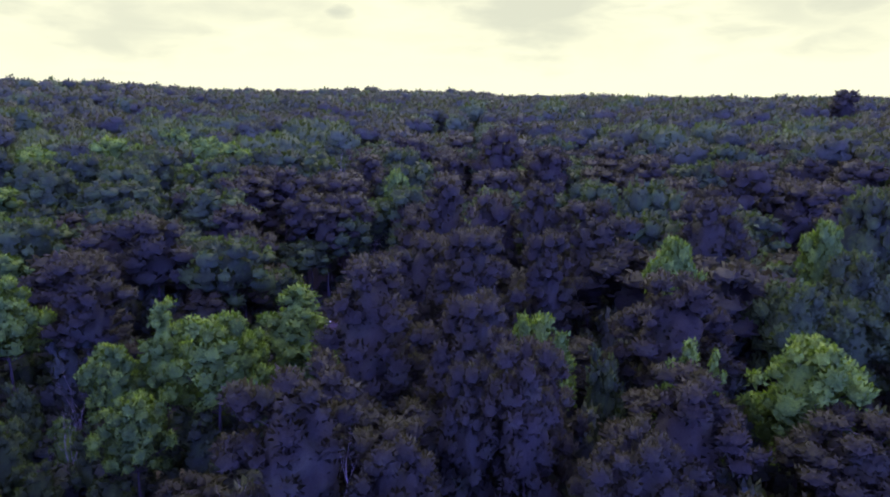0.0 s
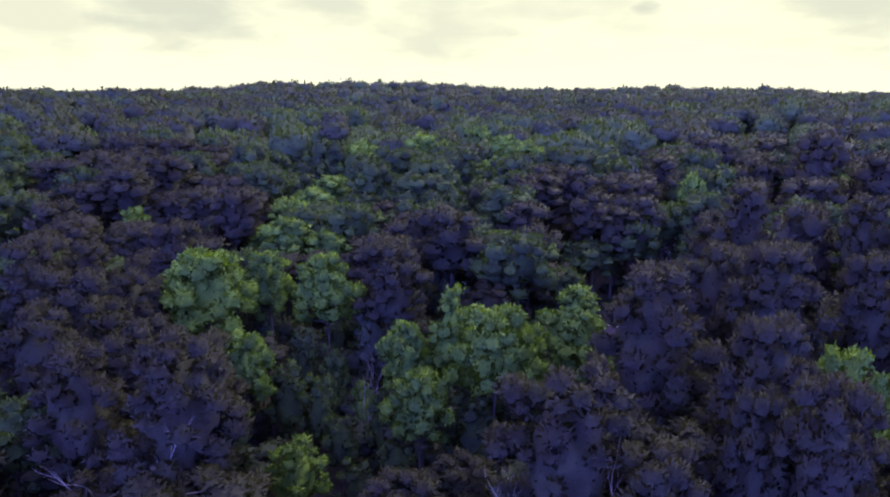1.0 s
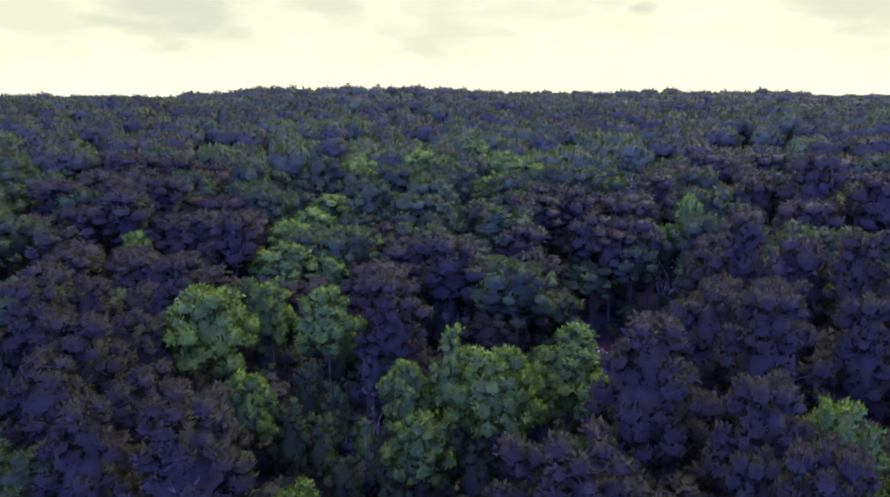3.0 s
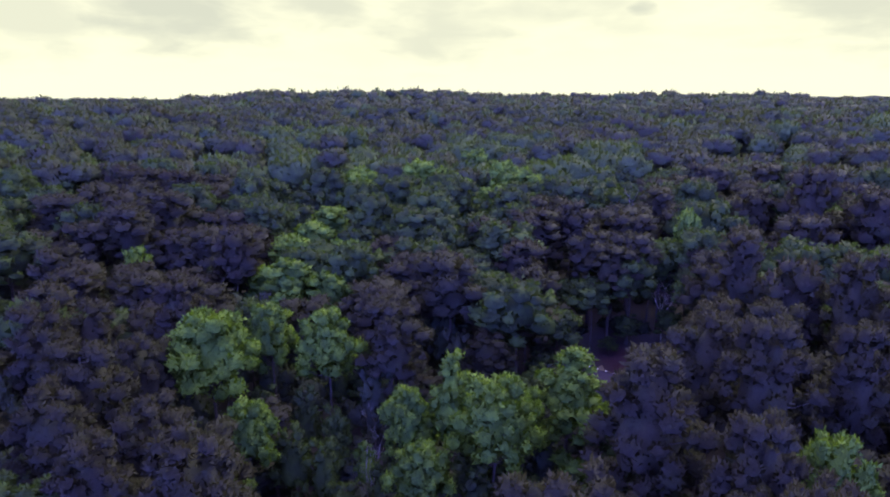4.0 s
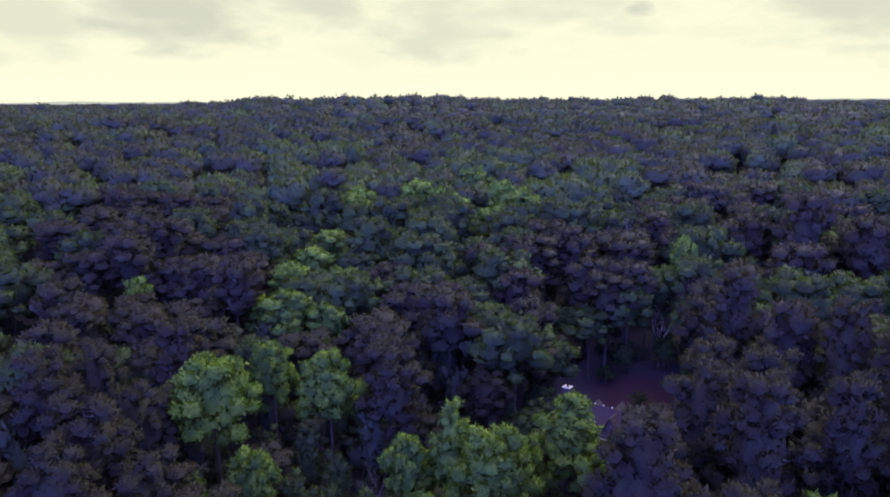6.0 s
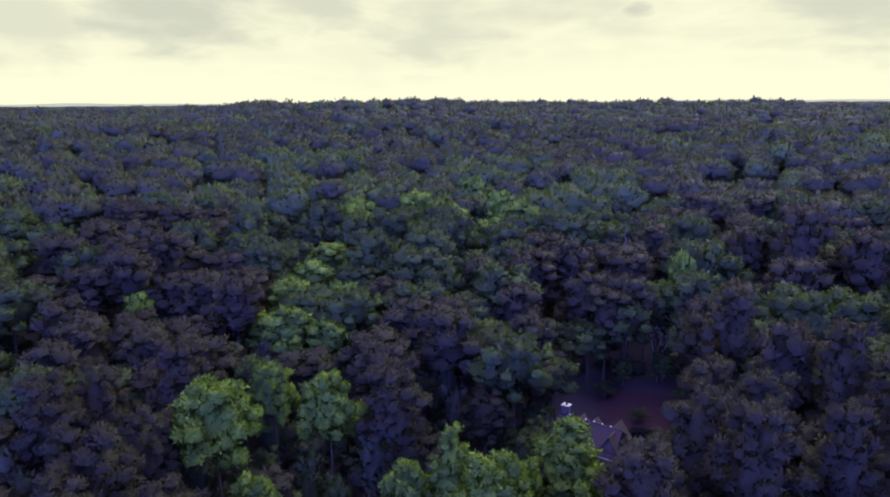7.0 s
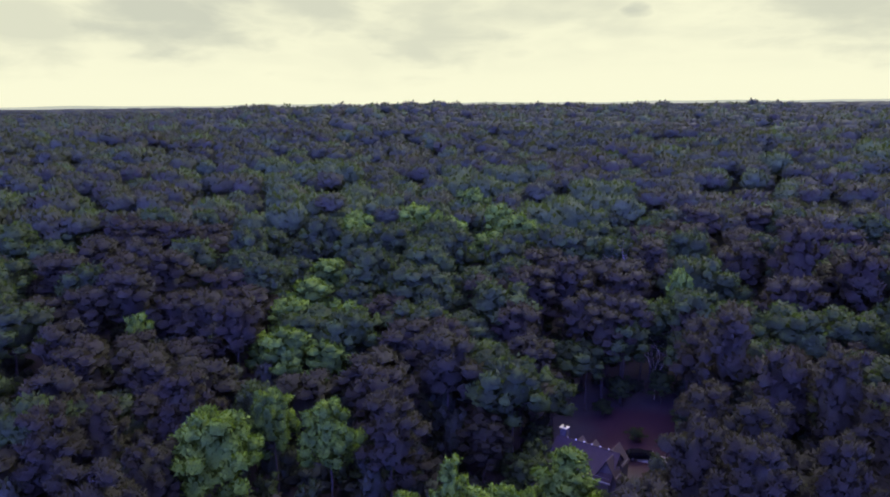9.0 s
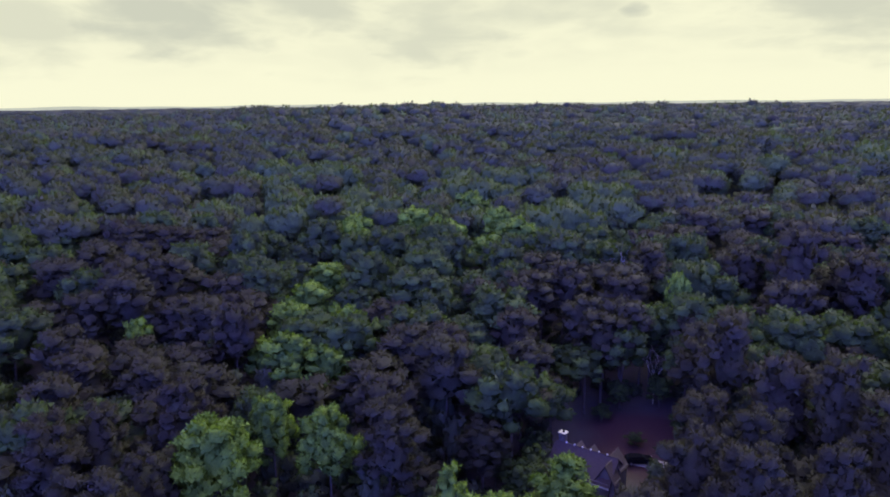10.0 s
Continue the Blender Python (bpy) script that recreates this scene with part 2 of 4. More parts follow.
ICO_F = np.array([(a, b, c) for a in range(12) for b in range(12) for c in range(12) if a < b and a < c and b != c
                  and np.linalg.norm(ICO_V[a] - ICO_V[b]) < 1.1 and np.linalg.norm(ICO_V[b] - ICO_V[c]) < 1.1 and np.linalg.norm(ICO_V[a] - ICO_V[c]) < 1.1
                  and np.dot(np.cross(ICO_V[b] - ICO_V[a], ICO_V[c] - ICO_V[a]), ICO_V[a]) > 0])


def finer(v, f):
    """A ball of triangles with each split into four."""
    made, verts, faces = {}, [tuple(p) for p in v], []
    for a, b, c in f:
        m = []
        for i, j in ((a, b), (b, c), (c, a)):
            k = (min(i, j), max(i, j))
            if k not in made:
                p = np.asarray(verts[i]) + np.asarray(verts[j])
                made[k] = len(verts)
                verts.append(tuple(p / np.linalg.norm(p)))
            m.append(made[k])
        faces += [(a, m[0], m[2]), (b, m[1], m[0]), (c, m[2], m[1]), tuple(m)]
    return np.array(verts), np.array(faces)


BALLS = [(ICO_V, ICO_F)]
for _ in range(3):
    BALLS.append(finer(*BALLS[-1]))


def unit(v):
    return v / np.maximum(np.linalg.norm(v, axis=-1, keepdims=True), 1e-9)


def leaf_points(rng, foot, nrm, lift, length, slim, crisp):
    """Sprays of leaves, three corners each, that overlap like scales with their tips standing off. Gives corners, faces and how each lies."""
    n = len(foot)
    along = unit(np.cross(nrm, rng.normal(size=(n, 3))) + np.array([0, 0, lift]) * 1.1)
    way = unit(along * 0.7 + nrm * rng.uniform(0.1, 2.0, (n, 1)))
    side = unit(np.cross(nrm + rng.normal(0, 0.45, (n, 3)), way))
    length = np.asarray(length).reshape(-1, 1)
    foot = foot + nrm * length * rng.uniform(-0.1, 0.95, (n, 1)) - way * length * 0.3
    v = np.stack([foot - side * length * slim, foot + side * length * slim, foot + way * length], 1)
    flat = unit(np.cross(v[:, 1] - v[:, 0], v[:, 2] - v[:, 0]))
    turned = (flat * nrm).sum(axis=1) < 0
    v[turned] = v[turned][:, ::-1]
    flat[turned] *= -1
    lie = np.repeat(unit(nrm * (1.1 - crisp) + flat * crisp), 3, axis=0)
    return v.reshape(-1, 3), np.arange(n * 3).reshape(n, 3), lie


class Heap:
    """Gathers corners and faces of one mesh."""

    def __init__(self):
        self.v, self.q, self.t, self.n, self.lie = [], [], [], 0, []

    def add(self, v, q=None, t=None, lie=None):
        if q is not None and len(q):
            self.q.append(np.asarray(q) + self.n)
        if t is not None and len(t):
            self.t.append(np.asarray(t) + self.n)
        self.v.append(np.asarray(v, float))
        self.lie.append(np.zeros((len(v), 3)) if lie is None else lie)
        self.n += len(v)

    def mesh(self, name, mat, shade=False, heart=None, whole=0.0, upright=1.0):
        """With a heart, leaves are lit as the lobes and, in part, the whole crown round that heart lie."""
        q = np.concatenate(self.q) if self.q else None
        t = np.concatenate(self.t) if self.t else None
        v, lie = np.concatenate(self.v), None
        if heart is not None:
            out_ = v - np.asarray(heart)
            out_[:, 2] *= upright
            lie = unit(np.concatenate(self.lie) * (1 - whole) + unit(out_) * whole + 1e-4)
        return mesh_from(name, v, q, t, mat, shade, lie)


def tube(heap, points, radii, sides=6):
    """A tapered round limb along points."""
    points = np.asarray(points, float)
    rings = []
    for i, p in enumerate(points):
        d = unit(points[min(i + 1, len(points) - 1)] - points[max(i - 1, 0)])
        s = unit(np.cross(d, (0.31, 0.94, 0.12)))
        u = np.cross(d, s)
        a = np.arange(sides) / sides * 2 * np.pi
        rings.append(p + radii[i] * (np.cos(a)[:, None] * s + np.sin(a)[:, None] * u))
    q = [(i * sides + j, i * sides + (j + 1) % sides, (i + 1) * sides + (j + 1) % sides, (i + 1) * sides + j) for i in range(len(points) - 1) for j in range(sides)]
    heap.add(np.concatenate(rings), q)


def trunk_line(rng, height, bend):
    z = np.linspace(-0.6, height, 7)
    x = np.cumsum(rng.normal(0, bend, 7))
    y = np.cumsum(rng.normal(0, bend, 7))
    return np.stack([x - x[0], y - y[0], z], 1)


def clump(rng, heap, centre, radii, level, knobs, amp, leaves, size, slim=0.45, lift=0.5, taper=0.0, crisp=0.6):
    """A leafy mass: a closed body that swells into knobs, and sprays of leaves that stand on it and point outwards and up."""
    ball, faces = BALLS[level]
    centre, radii = np.asarray(centre, float), np.asarray(radii, float)
    seats = unit(rng.normal(size=(knobs, 3)) + np.array([0, 0, 0.25]))
    angle = np.arccos(np.clip(ball @ seats.T, -1, 1)) / (rng.uniform(0.75, 1.25, knobs) * 2.1 / math.sqrt(knobs))
    swell = np.sqrt(np.clip(1 - angle ** 2, 0, 1)).max(axis=1)
    v = ball * (1 - amp + amp * swell + rng.normal(0, 0.03, len(ball)))[:, None]
    v[:, 2] = np.where(v[:, 2] < 0, v[:, 2] * 0.75, v[:, 2])
    if taper:
        v[:, :2] *= (1 - taper * np.clip(v[:, 2:] * 0.5 + 0.5, 0, 1)) * (1 + 0.35 * taper)
    v = v * radii + centre
    a, b, c = v[faces[:, 0]], v[faces[:, 1]], v[faces[:, 2]]
    cross = np.cross(b - a, c - a)
    lie = np.zeros_like(v)
    for k in range(3):
        np.add.at(lie, faces[:, k], cross)
    lie = unit(lie)
    heap.add(v, None, faces, lie)
    if leaves:
        area = np.linalg.norm(cross, axis=1)
        weight = area * (0.35 + np.clip(cross[:, 2] / np.maximum(area, 1e-9) + 0.45, 0, 1.2))
        pick = rng.choice(len(faces), leaves, p=weight / weight.sum())
        w = rng.dirichlet((1, 1, 1), leaves)[:, :, None]
        corner = faces[pick]
        foot, nrm = (v[corner] * w).sum(axis=1), unit((lie[corner] * w).sum(axis=1))
        length = size * rng.uniform(0.6, 1.45, leaves)
        tips, tris, lies = leaf_points(rng, foot, nrm, lift, length, slim, crisp)
        heap.add(tips, None, tris, lies)


def crown_masses(rng, heap, line, r, base, depth, limbs, level, leaves, size, slim, peak, flat, lobe, crisp):
    """The masses of a crown: one round the stem, and one on the end of each limb. Gives the limbs' ends."""
    top = base + depth
    mid = np.array([np.interp(base + depth * 0.5, line[:, 2], line[:, k]) for k in range(2)] + [base + depth * 0.45])
    clump(rng, heap, mid, (r * 0.56, r * 0.56, depth * 0.42), level, 30, 0.24, int(leaves * 4), size, slim, 0.5, 0.75 * peak, crisp)
    ends, phase = [], rng.uniform(0, 6.28)
    for i in range(limbs):
        f = (i + rng.uniform(0.1, 0.9)) / limbs
        dome = math.sqrt(max(0.0, 1 - (max(0.0, f - 0.2) / 0.84) ** 2)) * (0.66 + 0.34 * min(1.0, f / 0.2))
        cone = (1.04 - f) ** 0.85
        a = i * 2.399963 + rng.normal(0, 0.3)
        reach = r * (dome * (1 - peak) + cone * peak) * rng.uniform(0.52, 1.06) * (1 + 0.13 * math.sin(2 * a + phase) + 0.09 * math.sin(3 * a - phase))
        lr = r * lobe * rng.uniform(0.6, 1.4) * (1 - 0.55 * peak * f)
        z = min(base + depth * (0.08 + 0.86 * f) + rng.normal(0, 0.06) * depth, top - lr * flat)
        end = np.array([mid[0] + math.cos(a) * reach, mid[1] + math.sin(a) * reach, z])
        clump(rng, heap, end, (lr, lr, lr * flat), 0, 7, 0.16, int(leaves * (lr / (lobe * r)) ** 1.6), size, slim, 0.5, 0.0, crisp)
        ends.append((end, reach))
    return ends


def limb(wood, line, end, reach, thick, sides):
    stem = np.array([np.interp(end[2] - reach * 0.5, line[:, 2], line[:, k]) for k in range(3)])
    tube(wood, [stem, stem * 0.45 + end * 0.55 - np.array([0, 0, 0.3]), end], [thick, thick * 0.7, thick * 0.3], sides)


def broad_crown(seed, height, r, base, limbs, level, leaves, size, mat, name, peak=0.5, fine_limbs=True):
    """Crown and limbs of a broadleaf tree: leafy masses heaped to a dome or drawn to a point."""
    rng = np.random.default_rng(seed)
    crown, wood = Heap(), Heap()
    line = trunk_line(rng, height * 0.93, 0.10)
    tube(wood, line, np.linspace(0.26, 0.05, 7) * (height / 20) ** 0.8, 7)
    depth = height - base
    ends = crown_masses(rng, crown, line, r, base, depth, limbs, level, leaves, size, 0.38 if fine_limbs else 0.5, peak, 1.0 if fine_limbs else 0.9, 0.19 if fine_limbs else 0.29, 0.65)
    for i, (end, reach) in enumerate(ends):
        if i % 3 == 0:
            limb(wood, line, end, reach, 0.085, 4 if fine_limbs else 3)
    return crown.mesh(name + "_crown", mat, True, (0, 0, base + depth * 0.2), 0.5, 0.9), wood.mesh(name + "_wood", BARK, True)


def pine_crown(seed, height, r, base, limbs, level, leaves, size, mat, name, fine_limbs=True):
    """Crown and limbs of a tall pine: tufted masses of needles on its boughs under a rounded top."""
    rng = np.random.default_rng(seed)
    crown, wood = Heap(), Heap()
    line = trunk_line(rng, height * 0.94, 0.12)
    tube(wood, line, np.linspace(0.30, 0.05, 7), 7)
    depth = height - base
    ends = crown_masses(rng, crown, line, r, base, depth, limbs, level, leaves, size, 0.30 if fine_limbs else 0.38, 0.0, 0.85, 0.18 if fine_limbs else 0.28, 0.5)
    for i, (end, reach) in enumerate(ends):
        if i % 3 == 0:
            limb(wood, line, end, reach, 0.06, 4 if fine_limbs else 3)
    # bare dead boughs below the crown
    for i in range(7):
        z = base - rng.uniform(0, 0.22) * height
        a = rng.uniform(0, 6.28)
        stem = np.array([np.interp(z, line[:, 2], line[:, k]) for k in range(3)])
        out_ = np.array([math.cos(a), math.sin(a), rng.uniform(-0.2, 0.3)]) * rng.uniform(0.8, 2.4)
        tube(wood, [stem, stem + out_ * 0.6, stem + out_ + np.array([0, 0, 0.25])], [0.035, 0.025, 0.01], 4)
    return crown.mesh(name + "_crown", mat, True, (0, 0, base + depth * 0.15), 0.62, 0.9), wood.mesh(name + "_wood", BARK, True)


def bare_tree(seed, height, spread, name, mat, thick=1.0):
    """A dead, leafless tree: a stem that forks three times."""
    rng = np.random.default_rng(seed)
    wood = Heap()

    def fork(p, d, length, radius, level):
        q = p + d * length
        m = p + d * length * 0.5 + rng.normal(0, 0.06, 3) * length
        tube(wood, [p, m, q], [radius, radius * 0.8, radius * 0.55], 5 if level < 2 else 4)
        if level == 4:
            return
        for k in range(3 if level else 5):
            nd = unit(d * (0.9 if k else 1.3) + rng.normal(0, spread, 3) + np.array([0, 0, 0.18]))
            start = p + (q - p) * (rng.uniform(0.55, 1.0) if k else 1.0)
            fork(start, nd, length * rng.uniform(0.45, 0.72), radius * 0.5, level + 1)

    fork(np.array([0, 0, -0.5]), unit(np.array([0.05, 0.03, 1.0])), height * 0.5, 0.09 * thick * height / 14, 0)
    me = wood.mesh(name + "_wood", mat, True)
    return me


# each kind: its meshes, the height and radius at which they were made
KINDS = {}


def kind(key, crown_wood, height, r):
    KINDS.setdefault(key, []).append([*crown_wood, height, r, None])


for s in range(4):
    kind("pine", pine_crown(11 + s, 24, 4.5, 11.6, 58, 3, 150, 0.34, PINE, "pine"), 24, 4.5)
for s in range(4):
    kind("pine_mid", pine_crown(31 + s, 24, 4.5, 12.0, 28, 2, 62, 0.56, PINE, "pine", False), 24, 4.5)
for s in range(4):
    kind("poplar", broad_crown(51 + s, 20, 4.5, 11.0, 50, 3, 150, 0.36, GREEN, "poplar", 0.1 + 0.25 * (s % 2)), 20, 4.5)
for s in range(2):
    kind("spire", broad_crown(61 + s, 20, 4.5, 7.5, 64, 3, 115, 0.34, GREEN, "poplar", 1.0), 20, 4.5)
for s in range(3):
    kind("poplar_mid", broad_crown(71 + s, 20, 4.5, 11.2, 24, 2, 52, 0.54, GREEN, "poplar", 0.15, False), 20, 4.5)
for s in range(3):
    kind("oak", broad_crown(81 + s, 20, 5.0, 11.0, 46, 3, 150, 0.38, OAK, "oak", 0.0), 20, 5.0)
for s in range(3):
    kind("oak_mid", broad_crown(91 + s, 20, 5.0, 11.2, 24, 2, 52, 0.58, OAK, "oak", 0.0, False), 20, 5.0)
for s in range(3):
    kind("young", broad_crown(101 + s, 11, 3.0, 3.0, 24, 2, 90, 0.30, GREEN, "young_tree", 0.25), 11, 3.0)
for s in range(2):
    kind("sapling", broad_crown(111 + s, 11, 3.0, 3.0, 20, 2, 75, 0.31, OAK, "young_tree", 0.15), 11, 3.0)
for s in range(3):
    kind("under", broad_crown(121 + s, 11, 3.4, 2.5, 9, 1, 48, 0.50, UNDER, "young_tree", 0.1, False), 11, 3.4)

LABELS = {
    "under": ("understorey_tree", "low dark green tree filling the gap under tall pines", "tree", "understorey trees"),
    "pine": ("pine_tree", "tall pine with a rounded crown of dull olive-brown needles", "pine tree", "tall forest pines"),
    "pine_mid": ("pine_tree", "tall pine of the forest with dull brownish needles", "pine tree", "tall forest pines"),
    "poplar": ("broadleaf_tree", "bright yellow-green broadleaf tree with sunlit lobed crown", "tree", "bright green broadleaf trees"),
    "spire": ("broadleaf_tree", "bright green broadleaf tree with a pointed sunlit top", "tree", "bright green broadleaf trees"),
    "poplar_mid": ("broadleaf_tree", "bright green broadleaf tree standing among dark pines", "tree", "bright green broadleaf trees"),
    "oak": ("oak_tree", "dark green oak with a broad dense crown", "oak tree", "dark green forest oaks"),
    "oak_mid": ("oak_tree", "dark green forest oak with a dense crown", "oak tree", "dark green forest oaks"),
    "young": ("young_tree", "low young green tree in the hollow between pines", "tree", "young trees in the hollow"),
    "sapling": ("young_tree", "low dark green young tree under the pines", "tree", "young trees in the hollow"),
}
PLANTED = []
dice = random.Random(7)


def plant(key, x, y, top, r, turn=None):
    """A tree of that kind whose top stands at that height and whose crown has that radius."""
    if key + "_mid" in KINDS and math.hypot(x, y) > 92:
        key += "_mid"
    if key.endswith("_mid") and math.hypot(x, y) < 72 and -44 < math.degrees(math.atan2(-x, y)) < 68:
        key = key[:-4]
    choice = KINDS[key][dice.randrange(len(KINDS[key]))]
    crown, wood, height, made_r, first = choice
    g = float(ground_height(x, y))
    sx, sz = r / made_r, (top - g) / height
    turn = dice.uniform(0, 360) if turn is None else turn
    m = pose(x, y, g, dice.uniform(-2, 2), dice.uniform(-2, 2), turn)
    PLANTED.append((x, y, top, r))
    if first is None:
        name, label, category, group = LABELS[key]
        ob = tagged(new(name), label, category, group)
        ob.matrix_basis = m @ Matrix.Diagonal((sx, sx, sz, 1))
        for part_name, me in (("trunk", wood), ("crown", crown)):
            new(part_name, me).parent = ob
        choice[4] = ob
        return ob
    s0 = first.scale
    return copy_thing(first, m @ Matrix.Diagonal((sx / s0[0], sx / s0[1], sz / s0[2], 1)))


# ---- trees that can be told apart ----
def hollow():
    """Bright broadleaf trees and young growth in the hollow."""
    plant("poplar", -54.8, 58.3, 21.5, 5.3)
    plant("poplar", -56.9, 72.2, 18.6, 3.9)
    plant("poplar", -46.2, 69.7, 19.7, 4.0)
    plant("oak", -62.6, 74.5, 17.8, 3.6)
    plant("spire", -27.2, 62.4, 19.9, 4.1)
    plant("poplar", -30.6, 59.2, 16.4, 3.1)
    plant("poplar", -19.8, 66.4, 15.6, 2.9)
    plant("poplar", -20.9, 58.8, 19.2, 4.3)
    plant("spire", -16.4, 71.6, 19.4, 6.0)
    plant("poplar", -25.2, 52.2, 14.6, 3.0)
    plant("poplar", -44.4, 51.2, 15.7, 3.0)
    plant("sapling", -41.6, 55.4, 11.2, 2.8)
    plant("sapling", -39.0, 58.4, 10.6, 2.3)
    plant("sapling", -40.2, 61.1, 12.4, 2.2)
    plant("sapling", -45.5, 63.0, 12.0, 2.5)
    plant("sapling", -37.6, 54.8, 11.0, 2.5)
    plant("young", -34.0, 45.5, 9.5, 3.1)
    plant("sapling", -33.7, 52.3, 8.9, 2.2)
    plant("young", -35.4, 59.5, 9.1, 1.9)
    plant("sapling", -27.0, 51.0, 8.6, 2.4)
    plant("sapling", -29.0, 47.8, 7.2, 2.3)
    plant("young", -40.2, 34.3, 13.0, 2.2)
    for x, y, top, r in ((-24.0, 63.2, 9.0, 2.8), (-26.8, 60.2, 8.5, 2.6), (-22.4, 67.0, 8.5, 2.8), (-47.0, 79.0, 9.5, 3.0), (-50.0, 84.5, 9.5, 3.0), (-43.0, 76.5, 9.0, 2.8), (-50.5, 78.0, 9.5, 3.0), (-54.0, 66.0, 9.5, 2.8), (-11.5, 74.0, 8.0, 2.8), (-8.0, 75.5, 7.0, 2.6), (-13.4, 77.0, 11.0, 3.2), (-15.0, 84.5, 6.5, 2.6), (-10.6, 57.5, 9.5, 2.8), (-7.8, 60.5, 9.0, 2.8), (-5.0, 58.0, 9.0, 2.6), (-2.0, 55.5, 9.5, 2.8), (-12.0, 53.0, 8.5, 2.6)):
        plant("sapling", x, y, top, r)
    plant("sapling", -12.5, 62.0, 9.0, 2.8)
    plant("sapling", -21.2, 56.6, 11.0, 3.2)
    plant("sapling", -23.4, 60.4, 10.5, 2.8)
    plant("sapling", -10.2, 66.5, 9.0, 2.8)
    plant("sapling", -14.6, 57.0, 8.5, 2.6)
    plant("sapling", -17.0, 62.5, 8.0, 2.6)
    plant("sapling", -31.0, 56.5, 9.5, 2.4)
    plant("sapling", -36.3, 49.0, 7.5, 2.2)
    plant("sapling", -30.5, 61.5, 11.0, 2.6)


def west_pines():
    plant("pine", -45.5, 83.3, 20.0, 5.0)
    plant("pine", -37.6, 70.2, 21.9, 4.8)
    plant("pine", -39.6, 92.3, 23.2, 5.4)
    plant("oak", -28.8, 91.7, 19.8, 5.4)
    plant("pine", -65.0, 63.5, 23.3, 4.8)
    plant("pine", -70.6, 56.8, 21.6, 4.3)
    plant("pine", -72.5, 50.5, 22.9, 4.4)
    plant("pine", -57.3, 43.5, 22.6, 4.9)
    plant("pine", -59.6, 51.7, 20.3, 4.0)
    plant("pine", -54.9, 37.6, 20.9, 4.5)
    plant("pine", -47.5, 41.5, 19.5, 4.2)
    plant("pine", -35.4, 34.3, 22.8, 4.7)
    plant("pine", -44.0, 33.0, 20.5, 4.0)
    plant("pine", -95.0, 84.7, 17.9, 5.2)
    plant("pine", -82.0, 94.7, 23.9, 4.8)
    plant("poplar", -101.6, 91.1, 19.2, 2.6)
    plant("pine", -100.2, 99.6, 21.4, 5.0)
    plant("pine", -113.5, 90.6, 23.0, 4.8)
    plant("oak", -124.0, 100.0, 24.6, 5.0)
    plant("oak", -146.7, 107.7, 26.4, 5.5)
    plant("pine", -80.5, 72.0, 20.5, 4.8)
    plant("pine", -88.0, 62.0, 21.0, 4.8)


def green_belt():
    """Broadleaf trees along the run of wetter ground up the slope."""
    plant("poplar", -71.1, 95.1, 18.5, 5.2)
    plant("poplar", -64.0, 97.5, 16.5, 4.6)
    plant("poplar", -79.4, 107.4, 19.9, 5.0)
    plant("poplar", -70.5, 113.0, 19.0, 5.0)
    plant("poplar", -78.0, 98.0, 16.0, 3.8)
    plant("poplar", -84.0, 122.0, 20.0, 5.6)
    plant("oak", -74.0, 126.0, 19.0, 5.4)
    plant("oak", -95.0, 130.0, 22.0, 5.4)
    plant("poplar", -88.5, 136.0, 21.0, 5.2)
    plant("poplar", -73.9, 142.5, 17.0, 5.0)
    plant("oak", -80.0, 150.0, 20.5, 5.4)
    plant("oak", -102.0, 146.0, 23.0, 5.6)
    plant("oak", -107.1, 168.8, 25.0, 5.8)
    plant("poplar", -126.3, 165.1, 26.2, 5.6)
    plant("oak", -115.0, 156.0, 24.0, 5.4)
    plant("oak", -68.7, 192.6, 23.6, 5.4)
    plant("oak", -85.7, 188.8, 28.0, 5.8)
    plant("poplar", -79.3, 205.7, 30.2, 5.6)


